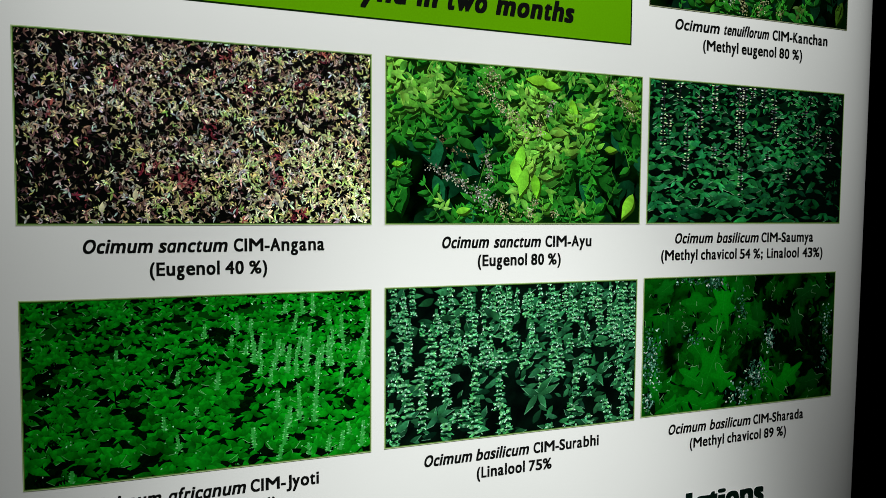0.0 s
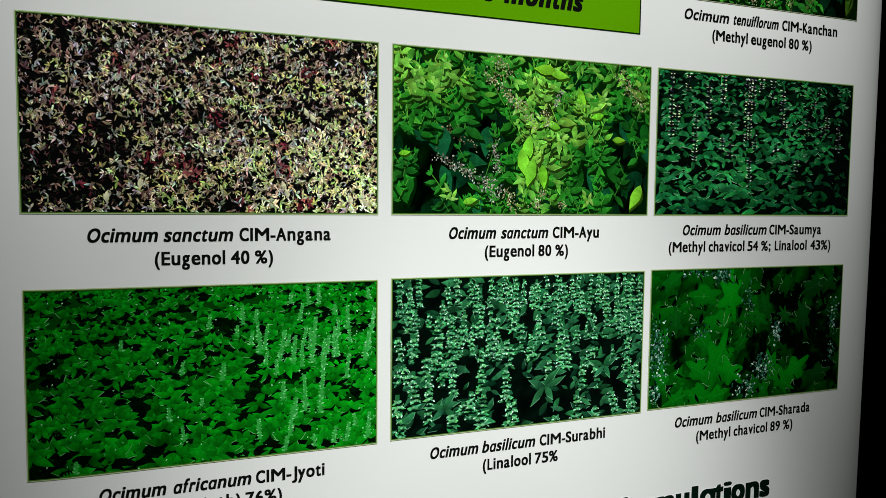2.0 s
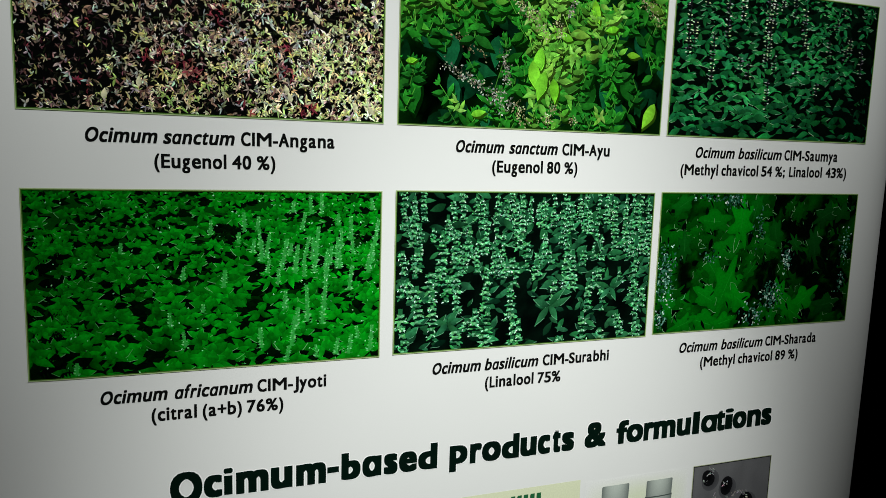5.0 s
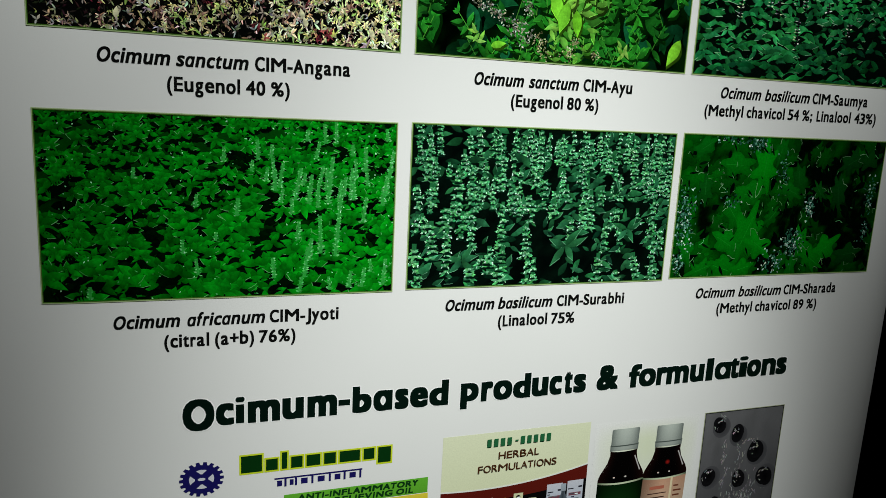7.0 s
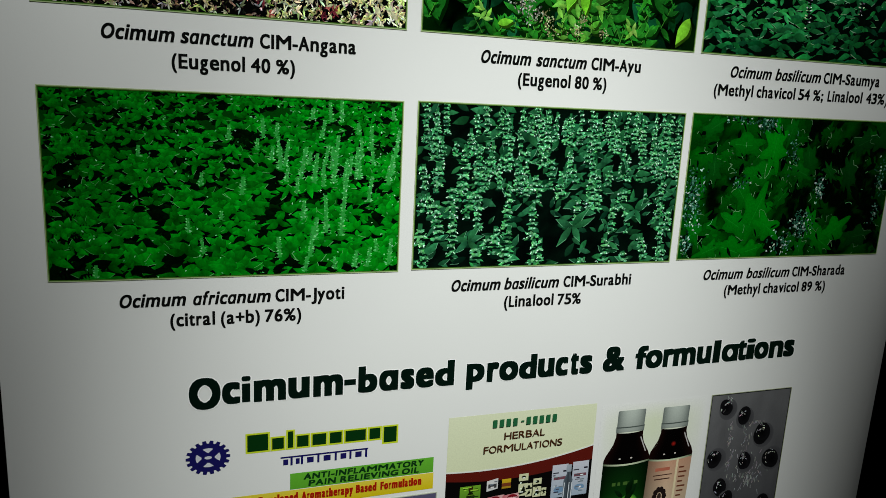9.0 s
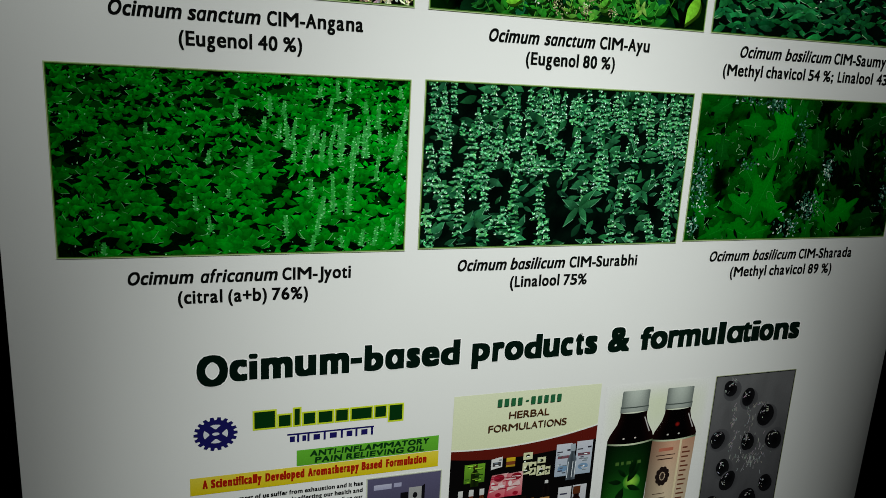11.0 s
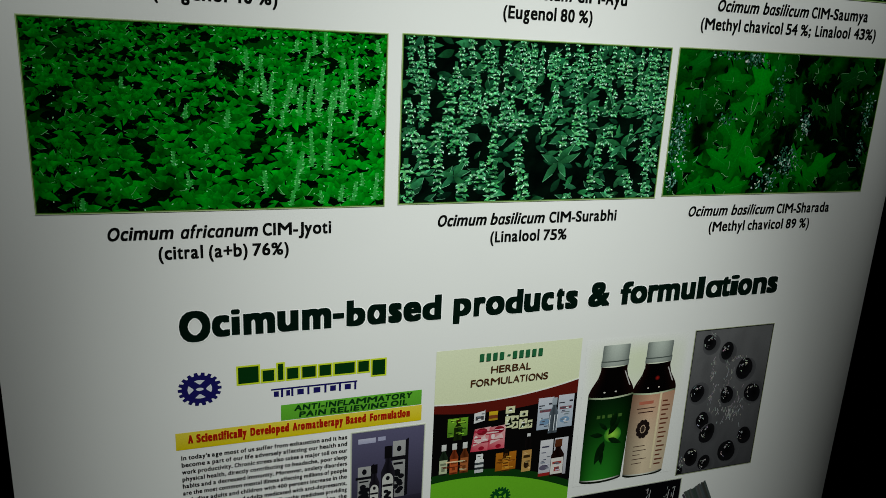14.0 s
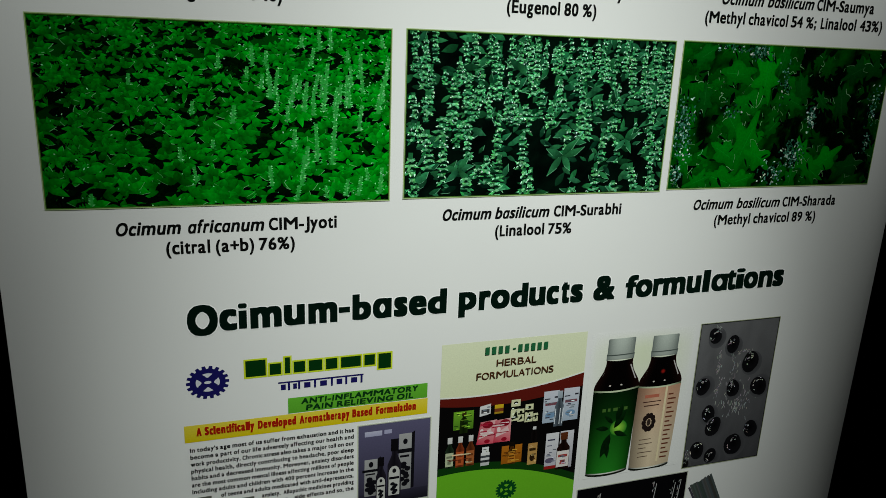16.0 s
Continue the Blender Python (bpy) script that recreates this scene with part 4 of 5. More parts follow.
def block_letters(name, words, z, bold, mat, layer, label):
    """Heavy letters, each fitted to its own width and height."""
    pts, faces = [], []
    for word, ends in words:
        for i, sign in enumerate(word):
            co, fs = letters("\u0251" if sign == "a" else sign)
            x0, x1 = ends[2 * i] + STROKE * 0.8, ends[2 * i + 1] - STROKE * 0.8
            low, high = TALL.get(sign, (0, 0.0186))
            low, high = z + low + STROKE * 0.7, z + high - STROKE * 0.7
            a, b = co.min(axis=0), co.max(axis=0)
            for turn in range(17):
                c, d = math.cos(turn * math.pi / 8), math.sin(turn * math.pi / 8)
                square = 0.9 / max(abs(c), abs(d)) if turn < 16 else 0.0
                dx, dz = c * square * bold, d * square * bold * (0.25 if sign == "i" else 0.7)
                n = len(pts)
                for vx, vy, _ in co.tolist():
                    x = x0 + (x1 - x0) * (vx - a[0]) / (b[0] - a[0]) + dx
                    pts.append((x, curl(x) - layer - turn * 4e-6, low + (high - low) * (vy - a[1]) / (b[1] - a[1]) + dz))
                faces.extend([tuple(k + n for k in q) for q in fs])
    me = bpy.data.meshes.new(name)
    me.from_pydata(pts, [], faces)
    me.materials.append(mat)
    ob = new(name, me)
    ob.parent = banner
    return tagged(ob, label)


STROKE = 0.0019
block_letters("heading_outline", HEADING, 1.1070, STROKE + 0.0009, BRIGHT, 0.00006, "white outline of the heading")
block_letters("heading", HEADING, 1.1070, STROKE, DEEP_GREEN, 0.00014, "heavy dark green heading")


# ---- product leaflets printed on the lower half ----
def gear(s, cu, cv, ru, rv, col, light, teeth=18):
    """A toothed wheel with a plain hub."""
    s.oval(cu, cv, ru * 0.84, rv * 0.84, col, n=32)
    for i in range(teeth):
        a = 2 * math.pi * i / teeth
        c, n = (math.cos(a), math.sin(a)), (-math.sin(a), math.cos(a))
        s.poly([(cu + ru * (c[0] * r + n[0] * k), cv + rv * (c[1] * r + n[1] * k)) for r, k in ((0.78, -0.11), (1.0, -0.08), (1.0, 0.08), (0.78, 0.11))], col)
    s.oval(cu, cv, ru * 0.56, rv * 0.56, light, n=28)
    for a in (0.8, 2.35, 3.95, 5.5):
        s.stroke([(cu, cv), (cu + ru * 0.6 * math.cos(a), cv + rv * 0.6 * math.sin(a))], ru * 0.34, col)
    s.oval(cu, cv, ru * 0.3, rv * 0.3, col, n=20)
    s.oval(cu, cv, ru * 0.17, rv * 0.09, light, n=16)


def word_bars(s, u, v, widths, heights, drops, height, col, grow=0.0):
    """A brand word as a row of plain bars."""
    for w, h, d in zip(widths, heights, drops):
        s.rect(u + 0.001 - grow, v - d * height - grow, u + w - 0.0022 + grow, v + h * height + grow, col)
        u += w


def shade_bottle(s, cu, v0, v1, half, glass, cap, label=None, label_tone=None):
    """A small bottle: body, shoulder, neck and cap."""
    h = v1 - v0
    pts = ((1.0, 0.0), (1.0, 0.58), (0.42, 0.74), (0.42, 0.82))
    for (a, t0), (b, t1) in zip(pts, pts[1:]):
        s.poly([(cu - half * a, v0 + h * t0), (cu, v0 + h * t0), (cu, v0 + h * t1), (cu - half * b, v0 + h * t1)], [glass, mix(glass, (0, 0, 0), 0.6), mix(glass, (0, 0, 0), 0.6), glass])
        s.poly([(cu, v0 + h * t0), (cu + half * a, v0 + h * t0), (cu + half * b, v0 + h * t1), (cu, v0 + h * t1)], [mix(glass, (0, 0, 0), 0.6), glass, glass, mix(glass, (0, 0, 0), 0.6)])
    s.rect(cu - half * 0.55, v0 + h * 0.8, cu + half * 0.55, v1, mix(cap, (0, 0, 0), 0.15), cap)
    if label:
        s.rect(cu - half * 0.94, v0 + h * 0.06, cu + half * 0.94, v0 + h * 0.5, label)
        s.rect(cu - half * 0.7, v0 + h * 0.33, cu + half * 0.7, v0 + h * 0.4, label_tone)
        s.rect(cu - half * 0.4, v0 + h * 0.13, cu + half * 0.4, v0 + h * 0.25, label_tone)


NAVY, WHITE = ink(24, 22, 84), ink(206, 208, 204)
leaflet = tagged(new("oil_leaflet"), "printed leaflet on a pain relieving oil")
leaflet.parent = banner
s = Sheet(-0.19, 0.86, 0.04, 1.09)
U, V = -s.x0, -s.z0
gear(s, U - 0.162, V + 1.0635, 0.0168, 0.0145, NAVY, ink(196, 198, 204))
word = ((0.0195, 0.0125, 0.0075, 0.0125, 0.0145, 0.013, 0.0205, 0.0125, 0.0145), (1, 0.68, 1, 0.68, 0.68, 0.68, 0.68, 0.68, 0.68), (0, 0, 0, 0, 0, 0, 0, 0, 0.3))
word_bars(s, U - 0.133, V + 1.0645, *word, 0.0145, ink(186, 200, 40), 0.0014)
word_bars(s, U - 0.133, V + 1.0645, *word, 0.0145, ink(8, 46, 14))
for i, w in enumerate((0.009, 0.007, 0.012, 0.013, 0.011, 0.012)):
    u = U - 0.105 + (0, 0.0105, 0.019, 0.0325, 0.047, 0.0595)[i]
    s.rect(u - 0.0008, V + 1.0556, u + w + 0.0008, V + 1.0570, NAVY)
    s.rect(u + w - 0.0018, V + 1.0487, u + w, V + 1.0556, NAVY)
    s.rect(u + w * 0.15, V + 1.0495, u + w * 0.6, V + 1.0545, NAVY)
s.rect(U - 0.098, V + 1.0268, U + 0.0265, V + 1.0412, ink(84, 152, 40), ink(92, 164, 46))
s.rect(U - 0.1825, V + 1.0108, U + 0.027, V + 1.0262, ink(196, 176, 12), ink(206, 190, 60), slices=4)
s.build("strip_print", leaflet)
GREEN_TEXT = material("dark_green_text_ink", ink(10, 50, 16), 0.55, 0.1)
RED_TEXT = material("red_text_ink", ink(150, 26, 10), 0.7, 0.01)
YELLOW_GLOW = material("yellow_outline_ink", ink(226, 190, 40), 0.55, 0.1)
writing("strip_line", [("ANTI-INFLAMMATORY", 0.12, -0.087, 0.0175)], 1.0348, 0.0048, GREEN_TEXT, leaflet, 0.075, 0.0003)
writing("strip_line", [("PAIN RELIEVING OIL", 0.12, -0.083, 0.0135)], 1.0284, 0.0048, GREEN_TEXT, leaflet, 0.075, 0.0003)
TAG = [("A", 0.0, -0.173, -0.169), ("Scientifically", 0.0, -0.1665, -0.1265), ("Developed", 0.0, -0.1235, -0.0915), ("Aromatherapy", 0.0, -0.0885, -0.0450), ("Based", 0.0, -0.0425, -0.0245), ("Formulation", 0.0, -0.021, 0.016)]
writing("tagline_outline", TAG, 1.0165, 0.0068, YELLOW_GLOW, leaflet, 0.13, 0.0003)
writing("tagline", TAG, 1.0165, 0.0068, RED_TEXT, leaflet, 0.075, 0.0004)
for i, (x0, body) in enumerate((
    (-0.179, "In today's age most of us suffer from exhaustion and it has"),
    (-0.179, "become a part of our life adversely affecting our health and"),
    (-0.179, "work productivity. Chronic stress also takes a major toll on our"),
    (-0.179, "physical health, directly contributing to headache, poor sleep"),
    (-0.179, "habits and a decreased immunity. Moreover, anxiety disorders"),
    (-0.179, "are the most common mental illness affecting millions of people"),
    (-0.179, "including adults and children with 400 percent increase in the"),
    (-0.156, "of teens and adults medicated with anti-depressants,"),
    (-0.122, "anxiety.  Allopathic medicines providing"),
    (-0.094, "side effects and so, the"),
)):
    z = 1.0015 - 0.00655 * i
    writing("text_line", [(body, 0.0, x0, -0.041)], z, 0.0036, BLACK_INK, leaflet, 0.058, 0.0002)
    if x0 > -0.179:
        b = Sheet(-0.179, z, x0 - 0.004, z + 0.0026, 0.0004)
        words = max(1, int(b.w / 0.011))
        for k in range(words):
            b.rect(b.w * k / words, 0, b.w * (k + 0.8) / words, b.h, ink(84, 86, 76))
        b.build("text_bar", leaflet)


def oil_photo(s):
    s.rect(0, 0, s.w, s.h, ink(40, 38, 50), ink(82, 79, 106), slices=4)
    s.rect(0, 0, s.w, 0.012, ink(22, 22, 28), ink(40, 38, 52), slices=2)
    s.rect(0.006, s.h - 0.012, 0.022, s.h - 0.007, ink(150, 150, 176), ink(170, 170, 190))
    s.rect(0.024, s.h - 0.011, 0.031, s.h - 0.007, ink(150, 150, 176))
    pale, dark = ink(150, 150, 150), ink(16, 16, 20)
    for u0, v0, u1, v1 in ((0.038, 0.012, 0.05, 0.07), (0.006, 0.01, 0.018, 0.048)):
        s.rect(u0, v0, u1, v1, mix(pale, dark, 0.35), pale)
        s.poly([(u1, v0), (u1 + 0.003, v0 + 0.001), (u1 + 0.003, v1 + 0.002), (u1, v1)], dark)
        m, h = (u0 + u1) / 2, v1 - v0
        s.oval(m, v1 - h * 0.14, 0.0022, 0.003, dark, n=10)
        s.rect(u0 - 0.002, v1 - h * 0.34, u1, v1 - h * 0.27, dark)
        s.rect(u0 + 0.001, v1 - h * 0.42, u1 - 0.002, v1 - h * 0.38, dark)
        for k in range(9):
            s.oval(m + 0.0028 * math.sin(k * 2.3), v0 + h * (0.1 + 0.045 * k), 0.003, 0.0026, dark, n=8)
    for cu, v0, v1, half in ((0.034, 0.004, 0.066, 0.0065), (0.0215, 0.003, 0.049, 0.0048)):
        shade_bottle(s, cu, v0, v1, half, ink(30, 28, 36), ink(14, 13, 16))
        h = v1 - v0
        s.rect(cu - half * 0.8, v0 + h * 0.06, cu + half * 0.8, v0 + h * 0.44, ink(176, 176, 172))
        s.oval(cu, v0 + h * 0.44, half * 0.8, h * 0.11, ink(176, 176, 172), n=16)
        s.oval(cu, v0 + h * 0.47, half * 0.3, h * 0.04, dark, n=8)
        s.rect(cu - half * 0.75, v0 + h * 0.33, cu + half * 0.75, v0 + h * 0.37, dark)
        for k in range(6):
            s.oval(cu + half * 0.25 * math.sin(k * 2.1), v0 + h * (0.1 + 0.03 * k), half * 0.36, h * 0.03, dark, n=8)


photo(-0.037, 0.923, 0.0305, 1.0062, "photo print of dark oil bottles and cartons", WHITE, oil_photo)


def speckle(s, rng, u0, v0, u1, v1, tones, n):
    """Small print and highlights on a pictured pack."""
    for i in range(n):
        w, h = rng.uniform(0.1, 0.45) * (u1 - u0), rng.uniform(0.0006, 0.0014)
        u, v = rng.uniform(u0, u1 - w), rng.uniform(v0, v1 - h)
        s.rect(u, v, u + w, v + h, vary(rng, rng.choice(tones), 0.3))


def herbal_leaflet(s):
    s.rect(0, 0, s.w, s.h, ink(200, 206, 160), ink(206, 211, 180), slices=4)

    def arc(u, a, b, k):
        t = u / s.w
        return a + (b - a) * t - k * 4 * t * (1 - t)

    n = 18
    for i in range(n):
        u, w = s.w * i / n, s.w * (i + 1) / n
        tops = [(arc(x, 0.158, 0.169, 0.006)) for x in (u, w)]
        s.poly([(u, 0), (w, 0), (w, tops[1] + 0.0015), (u, tops[0] + 0.0015)], ink(214, 216, 208))
        s.poly([(u, 0), (w, 0), (w, tops[1]), (u, tops[0])], ink(84, 22, 16))
        low = [arc(x, 0.150, 0.155, 0.007) for x in (u, w)]
        s.poly([(u, 0), (w, 0), (w, low[1]), (u, low[0])], ink(9, 8, 8))
        green = [arc(x, 0.077, 0.0495, -0.011) for x in (u, w)]
        s.poly([(u, 0), (w, 0), (w, green[1] + 0.008), (u, green[0] + 0.008)], ink(16, 52, 14))
        s.poly([(u, 0), (w, 0), (w, green[1]), (u, green[0])], ink(98, 166, 34))
    gear(s, 0.0725, 0.0515, 0.0112, 0.0108, ink(10, 66, 24), ink(98, 166, 34))
    cream = ink(196, 198, 160)
    # back row
    s.rect(0.014, 0.124, 0.034, 0.143, ink(70, 112, 30), ink(104, 156, 40))
    shade_bottle(s, 0.0245, 0.12, 0.1425, 0.004, ink(26, 40, 10), ink(50, 40, 14))
    s.poly([(0.040, 0.135), (0.051, 0.137), (0.051, 0.1475), (0.040, 0.1455)], ink(200, 200, 200))
    s.rect(0.0415, 0.138, 0.0498, 0.1422, ink(60, 60, 62))
    s.rect(0.055, 0.136, 0.064, 0.1455, ink(150, 120, 30), ink(196, 164, 30))
    s.rect(0.055, 0.138, 0.064, 0.1415, ink(110, 56, 30))
    for u0, v0, v1, w in ((0.072, 0.126, 0.1485, 0.0095), (0.087, 0.123, 0.142, 0.0085), (0.0795, 0.1245, 0.138, 0.0065), (0.096, 0.123, 0.1315, 0.005)):
        s.rect(u0, v0, u0 + w, v1, cream)
        s.oval(u0 + w / 2, v1 - 0.0035, w * 0.24, 0.0016, ink(14, 18, 10), n=8)
        s.rect(u0, v0 + (v1 - v0) * 0.55, u0 + w, v0 + (v1 - v0) * 0.68, ink(12, 14, 10))
        s.poly([(u0 + w * 0.1, v0 + 0.001), (u0 + w * 0.8, v0 + 0.003), (u0 + w * 0.6, v0 + (v1 - v0) * 0.5)], ink(16, 20, 12))
    # pink cartons
    for u0, tilt in ((0.040, 0.0015), (0.0575, -0.001)):
        s.poly([(u0 - 0.002, 0.1055), (u0 + 0.0155, 0.105), (u0 + 0.0165 + tilt, 0.130), (u0 + tilt, 0.129)], [ink(176, 40, 64), ink(196, 80, 96), ink(206, 166, 166), ink(186, 96, 106)])
        s.oval(u0 + 0.009, 0.1255, 0.0055, 0.0038, ink(120, 16, 30), n=10)
        s.poly([(u0, 0.111), (u0 + 0.014, 0.116), (u0 + 0.012, 0.1215), (u0 + 0.001, 0.1155)], ink(206, 176, 176))
        s.oval(u0 + 0.009, 0.108, 0.003, 0.0022, ink(140, 16, 36), n=10)
        s.oval(u0 + 0.003, 0.119, 0.002, 0.003, ink(214, 196, 196), n=8)
    # front row
    for u, glass, lab in ((0.0115, ink(30, 44, 30), ink(170, 178, 146)), (0.022, ink(120, 50, 24), ink(166, 78, 38)), (0.0325, ink(100, 48, 22), ink(150, 86, 46))):
        shade_bottle(s, u, 0.0845, 0.117, 0.0042, glass, ink(198, 198, 196), lab, mix(lab, (0, 0, 0), 0.6))
    s.rect(0.0435, 0.082, 0.0525, 0.096, ink(176, 178, 180), ink(206, 206, 206))
    s.rect(0.0445, 0.096, 0.0515, 0.102, ink(206, 208, 208))
    s.rect(0.0435, 0.0855, 0.0525, 0.088, ink(40, 44, 48))
    s.rect(0.0435, 0.0905, 0.0525, 0.093, ink(60, 66, 70))
    for u in (0.065, 0.079):
        s.rect(u, 0.0805, u + 0.0075, 0.1, ink(140, 80, 16), ink(166, 100, 24))
    shade_bottle(s, 0.0758, 0.0795, 0.1035, 0.0042, ink(84, 48, 14), ink(20, 14, 8), ink(176, 112, 30), ink(90, 50, 10))
    s.rect(0.093, 0.0755, 0.103, 0.099, ink(176, 140, 80), ink(166, 126, 70))
    s.rect(0.0945, 0.0905, 0.1015, 0.0935, ink(50, 34, 14))
    s.oval(0.098, 0.083, 0.0028, 0.0042, ink(40, 26, 12), n=10)
    shade_bottle(s, 0.0985, 0.1005, 0.117, 0.0032, ink(16, 12, 12), ink(200, 200, 200))
    for u0, v0, u1, v1 in ((0.106, 0.119, 0.1225, 0.153), (0.1275, 0.119, 0.1445, 0.154)):
        s.rect(u0, v0, u1, v1, ink(150, 164, 180), ink(186, 188, 198))
        s.rect(u0 + 0.001, v1 - 0.009, u0 + 0.007, v1 - 0.0078, ink(40, 40, 50))
        s.rect(u1 - 0.005, v1 - 0.008, u1 - 0.001, v1 - 0.0062, ink(40, 40, 50))
        s.rect(u0 + 0.002, v1 - 0.0155, u1 - 0.002, v1 - 0.0125, ink(110, 66, 76))
        s.oval((u0 + u1) / 2, v0 + 0.008, 0.0055, 0.0034, ink(106, 136, 166), n=12)
    shade_bottle(s, 0.1235, 0.114, 0.152, 0.0048, ink(84, 94, 104), ink(150, 160, 170))
    s.rect(0.112, 0.067, 0.126, 0.107, ink(170, 168, 178), ink(200, 200, 204))
    s.rect(0.1275, 0.066, 0.1425, 0.1075, ink(160, 158, 166), ink(192, 192, 198))
    s.rect(0.112, 0.067, 0.126, 0.0705, ink(140, 30, 30))
    s.rect(0.114, 0.0985, 0.122, 0.1002, ink(60, 60, 80))
    s.rect(0.114, 0.0925, 0.119, 0.0936, ink(90, 90, 110))
    s.oval(0.1175, 0.0765, 0.005, 0.003, ink(90, 84, 104), n=10)
    shade_bottle(s, 0.132, 0.065, 0.106, 0.0072, ink(30, 14, 10), ink(84, 42, 22), ink(206, 200, 196), ink(150, 60, 56))
    rng = random.Random(71)
    dusk, pale, leafy = [ink(60, 64, 76), ink(110, 116, 126), ink(214, 216, 220)], [ink(220, 222, 216), ink(30, 34, 28)], [ink(150, 196, 60), ink(30, 60, 16), ink(110, 150, 40)]
    amber, kraft, wine, pink = [ink(196, 140, 50), ink(90, 46, 10)], [ink(60, 40, 20), ink(206, 176, 120)], [ink(206, 190, 150), ink(80, 30, 16)], [ink(216, 196, 196), ink(150, 26, 48)]
    for u0, v0, u1, v1, tones, n in ((0.107, 0.121, 0.119, 0.143, dusk, 12), (0.1295, 0.121, 0.1435, 0.143, dusk, 12), (0.113, 0.072, 0.1245, 0.09, dusk, 10), (0.127, 0.07, 0.137, 0.082, dusk, 8), (0.072, 0.126, 0.0815, 0.147, pale, 7), (0.087, 0.123, 0.0955, 0.141, pale, 6), (0.0145, 0.1245, 0.0335, 0.1425, leafy, 16), (0.065, 0.081, 0.0865, 0.099, amber, 12), (0.0935, 0.076, 0.1025, 0.098, kraft, 9), (0.0435, 0.083, 0.0525, 0.1, pale, 6), (0.0085, 0.086, 0.036, 0.1, wine, 8), (0.0395, 0.107, 0.0735, 0.128, pink, 14), (0.0415, 0.1365, 0.0505, 0.1455, dusk, 5)):
        speckle(s, rng, u0, v0, u1, v1, tones, n)
    for u in (0.1195, 0.1245, 0.1275):
        s.stroke([(u, 0.1165), (u + 0.0004, 0.1335)], 0.0007, ink(216, 222, 228))


BROCHURE = photo(0.039, 0.865, 0.1865, 1.0765, "printed leaflet showing herbal bottles and cartons", None, herbal_leaflet)
BROWN_TEXT = material("brown_text_ink", ink(70, 40, 20), 0.55, 0.1)
b = Sheet(0.081, 1.0630, 0.1455, 1.0705, 0.0009)
for k in range(10):
    u0 = 0.0066 * k
    if k == 4:
        b.rect(u0 + 0.0012, 0.003, u0 + 0.0042, 0.0045, ink(34, 92, 56))
    else:
        b.rect(u0, 0.0, u0 + 0.0042, b.h, ink(34, 92, 56))
b.build("name_bar", BROCHURE)
writing("leaflet_line", [("HERBAL", 0, 0.093, 0.1335)], 1.0505, 0.0068, BROWN_TEXT, BROCHURE, 0.01, 0.0009)
writing("leaflet_line", [("FORMULATIONS", 0, 0.0735, 0.1525)], 1.0385, 0.0068, BROWN_TEXT, BROCHURE, 0.01, 0.0009)


